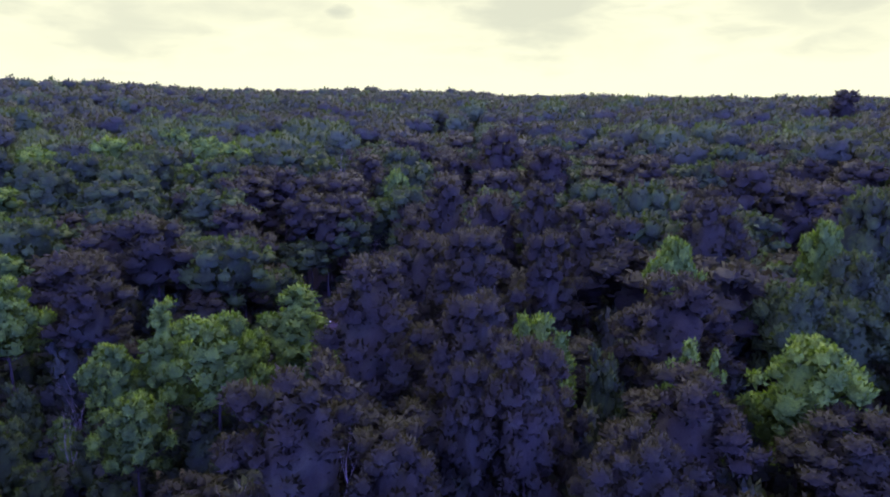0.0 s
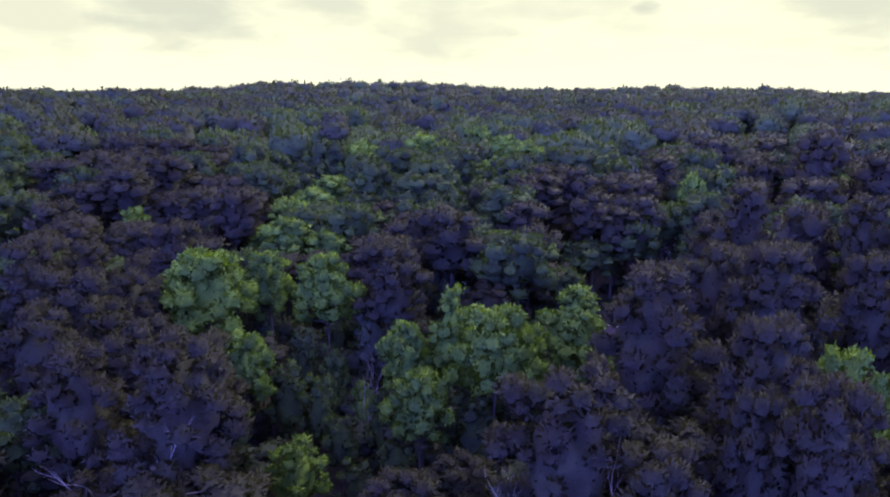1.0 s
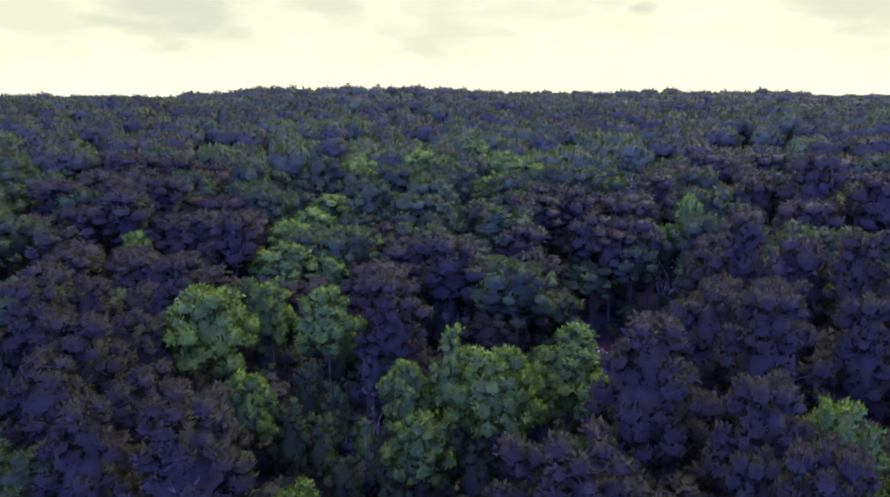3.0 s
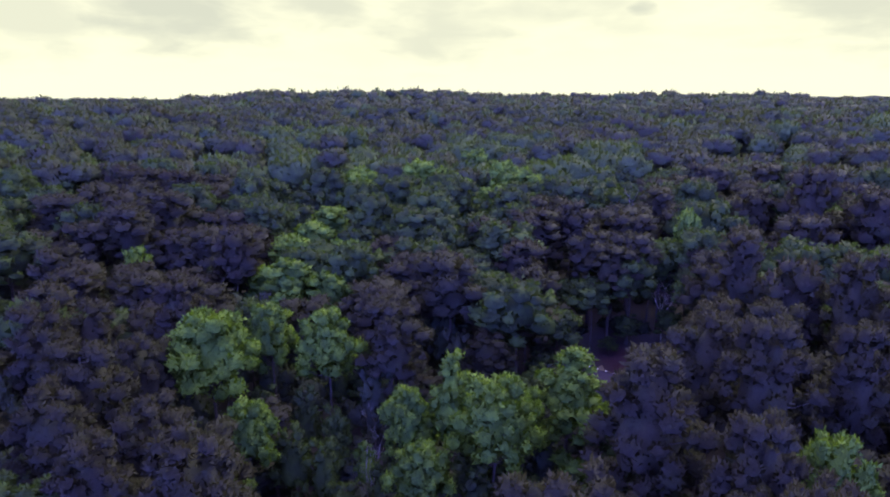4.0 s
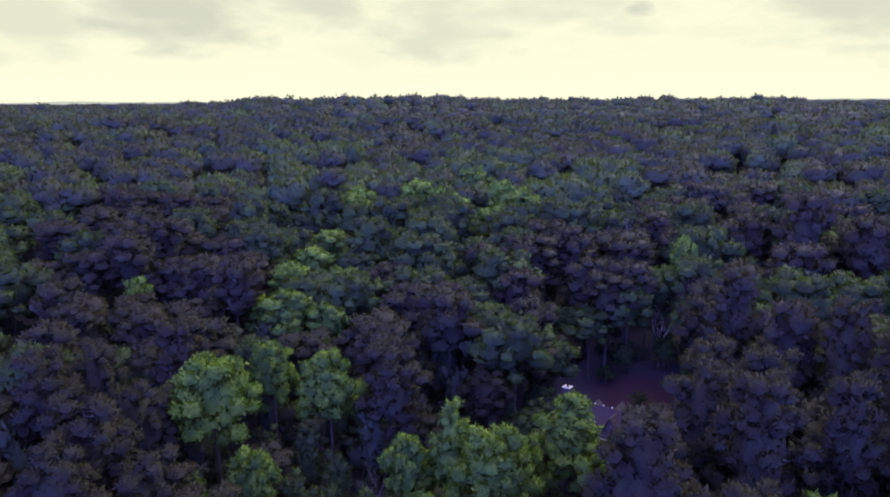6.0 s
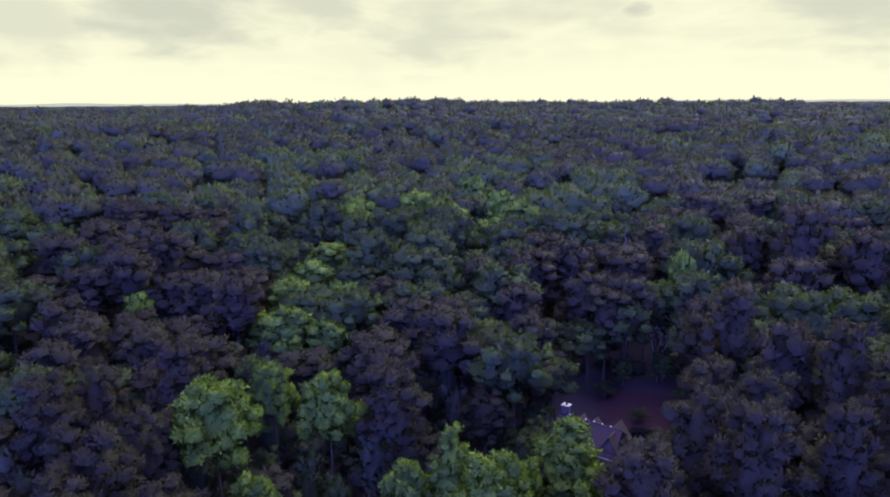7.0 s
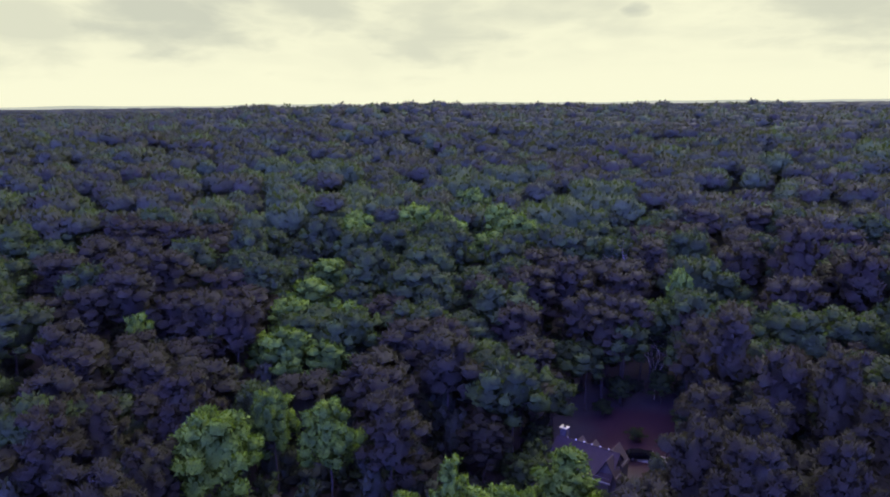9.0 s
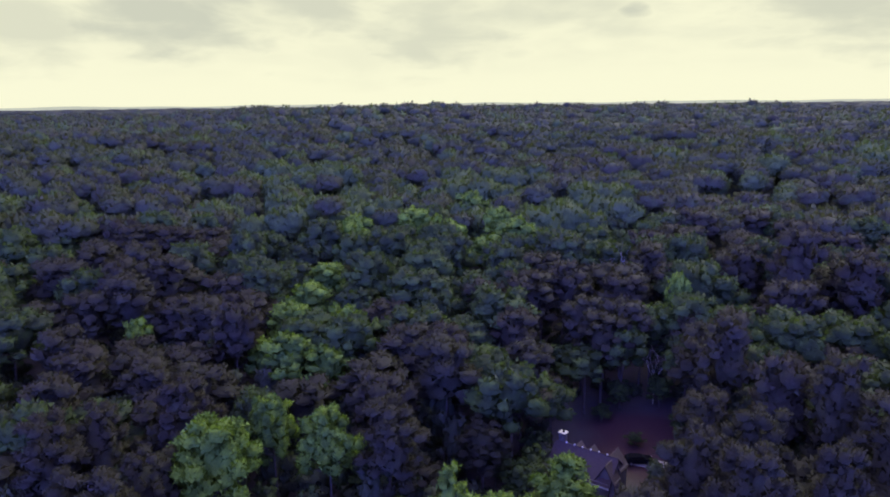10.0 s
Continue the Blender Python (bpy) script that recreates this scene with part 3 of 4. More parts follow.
def house_side():
    plant("poplar", -9.2, 138.4, 24.6, 2.7)
    plant("oak", -6.6, 132.6, 21.9, 5.8)
    plant("oak", -13.8, 132.0, 19.6, 5.0)
    plant("pine", -33.4, 141.5, 25.2, 5.0)
    plant("sapling", -20.0, 117.6, 4.6, 2.2)
    plant("sapling", -13.2, 111.6, 2.9, 1.9)
    plant("pine", -26.0, 128.0, 22.0, 4.5)
    plant("pine", -37.0, 118.0, 21.0, 4.8)
    plant("pine", -30.5, 108.0, 18.5, 4.4)
    plant("pine", -13.0, 150.0, 24.5, 4.6)
    plant("oak", -18.0, 124.0, 17.5, 4.4)
    plant("oak", -6.2, 124.0, 16.5, 4.0)
    plant("pine", -21.2, 122.8, 20.0, 4.6)
    plant("pine", -3.0, 116.5, 19.5, 4.2)
    plant("sapling", -26.6, 97.8, 8.0, 3.2)
    plant("sapling", -26.0, 92.4, 7.5, 3.2)
    plant("sapling", -8.2, 100.0, 2.6, 1.9)
    plant("oak", -22.0, 131.0, 15.5, 4.6)
    plant("oak", -15.8, 133.5, 15.0, 4.6)
    plant("oak", -4.6, 131.0, 13.0, 4.4)
    plant("oak", -28.0, 122.0, 13.0, 4.2)
    plant("sapling", -11.0, 126.5, 8.5, 3.2)
    plant("sapling", -17.5, 123.0, 7.5, 3.0)
    plant("sapling", -6.0, 117.5, 7.0, 3.0)
    plant("oak", -25.8, 104.5, 12.5, 4.0)
    plant("pine", -29.5, 99.5, 15.5, 4.4)
    plant("oak", -23.5, 119.5, 14.0, 4.8)
    plant("pine", -31.0, 85.0, 14.0, 4.2)
    plant("oak", -24.5, 84.0, 9.0, 3.4)
    plant("pine", -18.5, 127.5, 21.5, 4.5)
    plant("pine", -6.2, 129.5, 20.0, 3.4)
    plant("pine", -3.5, 122.0, 20.5, 4.2)


def east_pines():
    plant("pine", -6.1, 55.2, 25.7, 5.1)
    plant("pine", 2.4, 47.9, 24.4, 3.7)
    plant("poplar", 8.3, 55.6, 20.6, 3.4)
    plant("pine", 1.6, 44.0, 21.2, 2.7)
    plant("pine", 5.8, 41.7, 22.9, 2.9)
    plant("pine", -8.8, 38.6, 22.6, 4.6)
    plant("pine", -2.2, 38.0, 19.0, 3.2)
    plant("pine", 2.5, 65.5, 25.9, 4.6)
    plant("pine", -2.1, 71.0, 24.4, 4.2)
    plant("pine", 12.7, 88.9, 28.0, 4.4)
    plant("pine", 11.2, 72.4, 24.4, 3.7)
    plant("pine", 5.7, 94.2, 26.4, 4.2)
    plant("pine", 0.3, 107.0, 27.2, 4.4)
    plant("pine", -1.8, 91.0, 20.5, 4.4)
    plant("pine", 3.8, 80.5, 23.5, 4.2)
    plant("pine", 12.0, 154.0, 32.4, 4.8)
    plant("pine", 22.6, 150.7, 29.3, 4.8)
    plant("pine", 3.0, 162.0, 27.2, 4.8)
    plant("pine", -5.0, 64.0, 19.0, 3.6)
    plant("pine", -7.2, 71.0, 15.4, 4.0)


def east_grove():
    plant("spire", 18.0, 51.1, 20.2, 3.0)
    plant("spire", 20.9, 51.6, 19.0, 1.9)
    plant("pine", 16.6, 44.2, 20.0, 4.9)
    plant("poplar", 27.9, 49.7, 20.4, 4.6)
    plant("poplar", 43.5, 76.0, 25.3, 3.2)
    plant("oak", 41.6, 69.5, 23.2, 4.4)
    plant("oak", 33.0, 62.0, 21.6, 4.6)
    plant("oak", 39.0, 64.0, 19.5, 4.6)
    plant("poplar", 22.9, 67.2, 25.2, 3.1)
    plant("pine", 20.4, 59.1, 23.2, 5.2)
    plant("pine", 17.8, 83.6, 26.4, 5.6)
    plant("oak", 29.2, 96.5, 27.2, 4.6)
    plant("pine", 31.6, 82.0, 27.0, 4.6)
    plant("pine", 50.0, 118.0, 28.3, 5.4)
    plant("pine", 13.0, 38.6, 19.0, 3.2)
    plant("pine", 9.4, 37.6, 18.2, 3.0)
    plant("sapling", 13.3, 55.3, 18.2, 2.6)
    plant("pine", 7.2, 46.9, 21.2, 3.4)
    plant("oak", 51.5, 80.2, 28.0, 4.6)
    plant("pine", 197.0, 348.0, 45.2, 7.6)


for grove in (hollow, west_pines, green_belt, house_side, east_pines, east_grove):
    grove()
TOLD_APART = len(PLANTED)


def snag(x, y, top, seed, base=None, spread=0.5, label="dead leafless tree with pale weathered branches", mat=PALE_BARK, thick=1.0):
    g = float(ground_height(x, y)) if base is None else base
    ob = tagged(new("dead_tree"), label, "dead tree", "dead trees")
    ob.matrix_basis = pose(x, y, g, 0, 0, seed * 37)
    new("trunk", bare_tree(seed, (top - g) * 0.97, spread, "dead_tree", mat, thick)).parent = ob
    return ob


snag(-35.6, 32.0, 18.0, 3, None, 0.75, "dead grey tree with a wide crown of bare twigs", PALE_BARK, 1.6)
snag(-33.4, 57.6, 12.6, 4, None, 0.42, thick=0.6)
snag(-21.5, 158.0, 25.6, 5, None, 0.28)
snag(-12.3, 128.6, 13.6, 6, None, 0.8, "pale bleached dead tree under the edge of the woods", BLEACHED, 0.9)
snag(14.6, 84.0, 18.5, 8, None, 0.5, "pale bleached dead tree among the pines", BLEACHED, 1.6)
snag(-9.4, 36.2, 17.5, 9, None, 0.55)

# ---- the forest round them ----
wood_rng = np.random.default_rng(5)


def belt(x, y):
    """How far a place lies inside the run of broadleaf trees (1 inside, 0 out)."""
    best = 0.0
    for (x0, y0, w0), (x1, y1, w1) in (((-70, 94, 9), (-76, 110, 12)), ((-76, 110, 12), (-112, 165, 24)), ((-112, 165, 24), (-170, 225, 36)), ((-75, 140, 10), (-70, 205, 20)), ((-70, 205, 20), (-90, 260, 26)), ((-62, 150, 14), (-36, 215, 24)), ((-112, 165, 24), (-60, 218, 28))):
        dx, dy = x1 - x0, y1 - y0
        f = min(1, max(0, ((x - x0) * dx + (y - y0) * dy) / (dx * dx + dy * dy)))
        d = math.hypot(x - x0 - f * dx, y - y0 - f * dy)
        best = max(best, 1 - d / (w0 + f * (w1 - w0)))
    return best


def clearing(x, y, r):
    """Whether a crown would stand in the open ground round the house or over the line of sight to it."""
    if ((x + 14) / 9) ** 2 + ((y - 103) / 15) ** 2 < 1 + r / 10:
        return True
    az = math.degrees(math.atan2(-x, y))
    return 3.0 < az < 13.5 and 58 < y < 121


def local_top(x, y):
    """The tops of the known trees round a place."""
    w = t = 0.0
    for px, py, top, r in PLANTED[:TOLD_APART]:
        k = 1 / (4 + (px - x) ** 2 + (py - y) ** 2) ** 1.5
        w, t = w + k, t + k * top
    return t / w


def fill():
    cell = 8.2
    for i in range(-27, 22):
        for j in range(-5, 27):
            x, y = (i + dice.uniform(0.1, 0.9)) * cell, (j + dice.uniform(0.1, 0.9)) * cell
            d, az = math.hypot(x, y), math.degrees(math.atan2(-x, y))
            if d > 205 or (d > 60 and not -44 < az < 68):
                continue
            r = dice.uniform(4.8, 7.2)
            if clearing(x, y, r) or any((px - x) ** 2 + (py - y) ** 2 < (0.62 * (pr + r)) ** 2 for px, py, _, pr in PLANTED):
                continue
            wide = float(canopy_height(x, y))
            k = min(1.0, max(0.0, (d - 90) / 60))
            top = (1 - k) * (local_top(x, y) - 1.5) + k * wide + dice.uniform(-4.0, 1.2)
            top = max(top, float(ground_height(x, y)) + 7)
            inside = belt(x, y)
            roll = dice.random()
            if inside > 0.0:
                key = "poplar_mid" if roll < 0.55 and inside > 0.45 else "oak_mid"
            else:
                key = "pine_mid" if roll < 0.70 else "oak_mid"
            if top - float(ground_height(x, y)) < 14:
                r = min(r, 3.4)
            plant(key, x, y, top, min(r, 0.36 * (top - float(ground_height(x, y)))))


fill()


def understorey():
    """Low trees in the gaps under the near pines."""
    known = list(PLANTED)
    cell = 7.2
    for i in range(-25, 16):
        for j in range(3, 27):
            x, y = (i + dice.uniform(0.1, 0.9)) * cell, (j + dice.uniform(0.1, 0.9)) * cell
            d, az = math.hypot(x, y), math.degrees(math.atan2(-x, y))
            r = dice.uniform(2.6, 4.0)
            if not 27 < d < 142 or (3 < az < 14 and 104 < y) or not -42 < az < 64 or ((x + 14) / 9) ** 2 + ((y - 103) / 13) ** 2 < 1 + r / 10 or (4 < az < 12 and 80 < y < 106):
                continue
            if any((px - x) ** 2 + (py - y) ** 2 < (0.5 * min(pr, 4)) ** 2 for px, py, _, pr in known):
                continue
            plant("under", x, y, float(ground_height(x, y)) + min(0.72 * local_top(x, y), 15.5) * dice.uniform(0.7, 1.05), r)


understorey()


def far_crowns(seed, limbs, level, leaves, size, made=8):
    """Some lobed crowns of unit radius and depth, as arrays."""
    crowns = []
    for k in range(made):
        rng, heap = np.random.default_rng(seed + k), Heap()
        clump(rng, heap, (0, 0, -0.50), (0.86, 0.86, 0.52), level, 12, 0.30, leaves, size, 0.5, 0.6, 0.0, 0.2)
        for i in range(limbs):
            a, lr = i * 2.399963 + rng.normal(0, 0.3), rng.uniform(0.34, 0.48)
            clump(rng, heap, (math.cos(a) * 0.58, math.sin(a) * 0.58, -0.62 + 0.40 * (i + rng.random()) / limbs), (lr, lr, lr * 0.62), 0, 7, 0.25, leaves // 4, size, 0.5, 0.6, 0.0, 0.2)
        v = np.concatenate(heap.v)
        lie = unit(np.concatenate(heap.lie) * 0.4 + unit(v - np.array([0, 0, -0.8])) * 0.6 + 1e-4)
        crowns.append((v, np.concatenate(heap.t), lie))
    return crowns


def far_tree(rng, heap, x, y, g, top, r, crowns, pine):
    """A far crown: one of the lobed crowns, turned and scaled."""
    v, t, lie = crowns[rng.integers(0, len(crowns))]
    depth = min((top - g) * 0.62, r * (1.15 if pine else 1.35))
    a = rng.uniform(0, 6.28)
    c, n = math.cos(a), math.sin(a)
    w = np.stack([(v[:, 0] * c - v[:, 1] * n) * r + x, (v[:, 0] * n + v[:, 1] * c) * r + y, v[:, 2] * depth + top], 1)
    heap.add(w, None, t, np.stack([lie[:, 0] * c - lie[:, 1] * n, lie[:, 0] * n + lie[:, 1] * c, lie[:, 2]], 1))


def far_woods():
    bands = ((200, 330, 10.2, far_crowns(300, 6, 1, 240, 0.12)), (330, 520, 12.0, far_crowns(320, 4, 0, 130, 0.15)), (520, 1150, 15.5, far_crowns(340, 0, 0, 44, 0.18)))
    for d0, d1, cell, crowns in bands:
        pines, greens = Heap(), Heap()
        steps = int(d1 / cell) + 1
        for i in range(-steps, steps):
            for j in range(-4, steps):
                x, y = (i + wood_rng.uniform(0.05, 0.95)) * cell, (j + wood_rng.uniform(0.05, 0.95)) * cell
                d, az = math.hypot(x, y), math.degrees(math.atan2(-x, y))
                if not d0 - 4 < d <= d1 or not -42 < az < 64:
                    continue
                top = float(canopy_height(x, y)) + wood_rng.uniform(-3.5, 2.4) + 2.8 * math.sin(x * 0.06 + 1) * math.sin(y * 0.05)
                r = cell * (0.50 + 0.34 * wood_rng.random() ** 1.3)
                green = belt(x, y) > 0 and wood_rng.random() < 0.6 or wood_rng.random() < 0.14
                far_tree(wood_rng, greens if green else pines, x, y, float(ground_height(x, y)), top, r, crowns, not green)
        tagged(new("far_woods", pines.mesh("far_woods", HAZED_PINE, True, (0, 0, 0))), "dense dark pine forest rising to the ridge", "forest", kind="stuff")
        tagged(new("far_woods", greens.mesh("far_woods", HAZED_GREEN, True, (0, 0, 0))), "green broadleaf trees scattered through the dark pine forest", "forest", kind="stuff")
    # closed leafy sheet added under the crowns, so the gaps catch light
    az = np.radians(np.linspace(-43, 65, 300))
    far = np.geomspace(172, 1200, 150)
    dd, aa = np.meshgrid(far, az, indexing="ij")
    x, y = -np.sin(aa) * dd, np.cos(aa) * dd
    x, y = x + wood_rng.uniform(-0.4, 0.4, x.shape), y + wood_rng.uniform(-0.4, 0.4, y.shape)
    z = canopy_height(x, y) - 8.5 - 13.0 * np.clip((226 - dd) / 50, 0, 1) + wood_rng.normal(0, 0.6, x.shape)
    i, j = np.meshgrid(np.arange(len(far) - 1), np.arange(len(az) - 1), indexing="ij")
    a = (i * len(az) + j).ravel()
    quads = np.stack([a, a + 1, a + len(az) + 1, a + len(az)], 1)
    tagged(new("lower_storey", mesh_from("lower_storey", np.stack([x, y, z], -1).reshape(-1, 3), quads, None, UNDER, True)), "closed leafy sheet added under the far tree crowns to lighten the gaps", "forest", kind="stuff")
    # shrubs on the floor of the near woods
    shrubs = Heap()
    for _ in range(1300):
        a, d = wood_rng.uniform(radians(-42), radians(66)), 25 + 180 * wood_rng.random() ** 0.65
        x, y = -math.sin(a) * d, math.cos(a) * d
        if ((x + 14) / 15) ** 2 + ((y - 107) / 22) ** 2 < 1:
            continue
        g, r = float(ground_height(x, y)), wood_rng.uniform(1.2, 3.0)
        clump(wood_rng, shrubs, (x, y, g + r * 0.4), (r * 0.85, r * 0.85, r * 0.8), 0, 7, 0.25, 95, 0.5)
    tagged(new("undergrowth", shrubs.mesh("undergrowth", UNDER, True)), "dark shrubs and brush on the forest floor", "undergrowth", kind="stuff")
    # beyond the first ridge and out to the horizon
    horizon = Heap()
    d = 1150.0
    while d < 4850:
        step = d / 44
        for k in range(int(radians(106) * d / step)):
            az = radians(-42) + (k + wood_rng.uniform(0.1, 0.9)) * step / d
            dd = d + wood_rng.uniform(0, step)
            x, y = -math.sin(az) * dd, math.cos(az) * dd
            top = float(canopy_height(x, y)) + wood_rng.uniform(-2, 2.5)
            r = step * wood_rng.uniform(0.5, 0.8)
            c = np.array([x, y, top - 5.0])
            horizon.add(c + ICO_V * (1 + wood_rng.normal(0, 0.16, (12, 1))) * np.array([r, r, 5.0]), None, ICO_F)
        d += step
    tagged(new("horizon_woods", horizon.mesh("horizon_woods", HAZED_PINE, True)), "dark wooded country reaching to the horizon", "forest", kind="stuff")
    # strip at the edge of sight that glows by itself, its haze painted in
    m, n, b, o = material("glowing_haze")
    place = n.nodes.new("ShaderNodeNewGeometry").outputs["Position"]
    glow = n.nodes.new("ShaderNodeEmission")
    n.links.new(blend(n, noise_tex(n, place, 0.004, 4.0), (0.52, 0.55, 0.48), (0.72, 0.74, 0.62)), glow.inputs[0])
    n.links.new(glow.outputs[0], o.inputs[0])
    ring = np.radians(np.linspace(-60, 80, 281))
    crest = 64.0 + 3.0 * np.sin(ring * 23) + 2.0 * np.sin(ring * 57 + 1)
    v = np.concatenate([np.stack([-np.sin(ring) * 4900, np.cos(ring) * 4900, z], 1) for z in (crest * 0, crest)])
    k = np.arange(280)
    tagged(new("backdrop", mesh_from("backdrop", v, np.stack([k, k + 1, k + 282, k + 281], 1), None, m)), "glowing strip painted as pale hazy country along the horizon", "backdrop", kind="structure")
    # the same forest behind the camera
    behind = Heap()
    for i in range(-18, 19):
        for j in range(-18, 19):
            x, y = (i + wood_rng.uniform(0.1, 0.9)) * 13, (j + wood_rng.uniform(0.1, 0.9)) * 13
            d, az = math.hypot(x, y), math.degrees(math.atan2(-x, y))
            if 62 < d < 240 and not -44 < az < 68:
                far_tree(wood_rng, behind, x, y, 0.0, float(canopy_height(x, y)) + wood_rng.uniform(-3, 1), wood_rng.uniform(6, 8.5), bands[2][3], True)
    tagged(new("forest_behind", behind.mesh("forest_behind", HAZED_PINE, True)), "dense pine forest around the clearing", "forest", kind="stuff")


far_woods()

# ---- the house in the clearing, the drive and the car ----


def part(name, bm, mat, parent, label="", smooth_shade=False):
    me = bpy.data.meshes.new(name)
    bmesh.ops.recalc_face_normals(bm, faces=bm.faces)
    if smooth_shade:
        for f in bm.faces:
            f.smooth = True
    bm.to_mesh(me)
    bm.free()
    me.materials.append(mat)
    ob = new(name, me)
    ob.parent = parent
    return tagged(ob, label) if label else ob


def slab(corners, thick):
    """A flat board through corners, thickened against its normal."""
    bm = bmesh.new()
    c = [Vector(p) for p in corners]
    nrm = (c[1] - c[0]).cross(c[2] - c[0]).normalized() * thick
    a, b = [bm.verts.new(p) for p in c], [bm.verts.new(p - nrm) for p in c]
    bm.faces.new(a)
    bm.faces.new(b[::-1])
    for i in range(len(c)):
        j = (i + 1) % len(c)
        bm.faces.new((a[i], b[i], b[j], a[j]))
    return bm


def box(x0, x1, y0, y1, z0, z1, bevel=0.0):
    bm = bmesh.new()
    bmesh.ops.create_cube(bm, size=1)
    for v in bm.verts:
        v.co = ((x0 + x1) / 2 + v.co.x * (x1 - x0), (y0 + y1) / 2 + v.co.y * (y1 - y0), (z0 + z1) / 2 + v.co.z * (z1 - z0))
    if bevel:
        bmesh.ops.bevel(bm, geom=bm.edges[:], offset=bevel, segments=2, affect="EDGES")
    return bm


def shingles():
    m, n, b, o = material("roof_shingles")
    vec = coords(n)
    w = n.nodes.new("ShaderNodeTexBrick")
    w.inputs["Scale"].default_value = 1.0
    w.inputs["Brick Width"].default_value, w.inputs["Row Height"].default_value = 0.34, 0.16
    w.inputs["Mortar Size"].default_value = 0.012
    w.inputs["Color1"].default_value, w.inputs["Color2"].default_value = (0.044, 0.027, 0.030, 1), (0.062, 0.039, 0.042, 1)
    w.inputs["Mortar"].default_value = (0.05, 0.035, 0.035, 1)
    turn = n.nodes.new("ShaderNodeMapping")
    turn.inputs["Rotation"].default_value = (radians(-42), 0, 0)
    n.links.new(vec, turn.inputs[0])
    n.links.new(turn.outputs[0], w.inputs["Vector"])
    stain = smooth(n, noise_tex(n, vec, 0.7, 4.0), 0.35, 0.7)
    col = blend(n, mathn(n, "MULTIPLY", stain, 0.55), w.outputs[0], (0.058, 0.040, 0.044))
    n.links.new(col, b.inputs["Base Color"])
    b.inputs["Roughness"].default_value = 0.8
    bn = n.nodes.new("ShaderNodeBump")
    bn.inputs["Strength"].default_value, bn.inputs["Distance"].default_value = 0.5, 0.02
    n.links.new(w.outputs["Fac"], bn.inputs["Height"])
    bn.invert = True
    n.links.new(bn.outputs[0], b.inputs["Normal"])
    return m


ROOF = shingles()
SIDING = rough_surface("grey_siding", (0.10, 0.085, 0.082), (0.15, 0.13, 0.122), 0.6, 0.75, 0.2)
TRIM = rough_surface("cream_trim", (0.40, 0.38, 0.32), (0.50, 0.47, 0.40), 0.9, 0.6, 0.1)
CREAM = rough_surface("cream_mortar", (0.50, 0.46, 0.34), (0.62, 0.57, 0.44), 2.0, 0.8, 0.3)
DARK_TRIM = rough_surface("dark_stained_timber", (0.035, 0.026, 0.024), (0.060, 0.045, 0.038), 1.2, 0.7, 0.2)
STONE = rough_surface("chimney_stone", (0.085, 0.072, 0.07), (0.14, 0.12, 0.116), 2.2, 0.85, 0.6)
SOOT = rough_surface("sooty_flue", (0.012, 0.011, 0.011), (0.03, 0.028, 0.026), 3.0)
CONCRETE = rough_surface("pale_concrete", (0.32, 0.29, 0.22), (0.44, 0.40, 0.31), 0.5, 0.85, 0.2)
RIDGE_CAP = rough_surface("pale_ridge_ornament", (0.75, 0.73, 0.68), (0.85, 0.83, 0.78), 3.0, 0.4, 0.05)


def gable_wing(house, cx, half, v0, v1, eave, ridge, over=0.35, board=None):
    """A wing whose ridge runs towards +v from v0 to v1 (local y), centred on cx, with its end wall at v1."""
    slope = (ridge - eave) / half
    lo = eave - slope * over
    s = 1 if v1 > v0 else -1
    end = v1 + s * 0.3
    for side in (-1, 1):
        xe = cx + side * (half + over)
        pts = [(cx, v0, ridge), (cx, end, ridge), (xe, end, lo), (xe, v0, lo)]
        part("roof_slope", slab(pts if side * s < 0 else pts[::-1], 0.14), ROOF, house, "purplish-brown shingle roof slope")
        if board:
            b = [(cx, end + s * 0.02, ridge + 0.04), (cx, end + s * 0.02, ridge - 0.30), (xe, end + s * 0.02, lo - 0.26), (xe, end + s * 0.02, lo + 0.06)]
            part("bargeboard", slab(b, 0.06), board, house, "dark stained bargeboard")
    part("gable_wall", slab([(cx - half, v1, -0.3), (cx + half, v1, -0.3), (cx + half, v1, eave), (cx, v1, ridge - 0.1), (cx - half, v1, eave)], 0.18), SIDING, house)
    for side in (-1, 1):
        x = cx + side * half
        part("side_wall", box(x - 0.09, x + 0.09, min(v0, v1), max(v0, v1), -0.3, eave), SIDING, house)


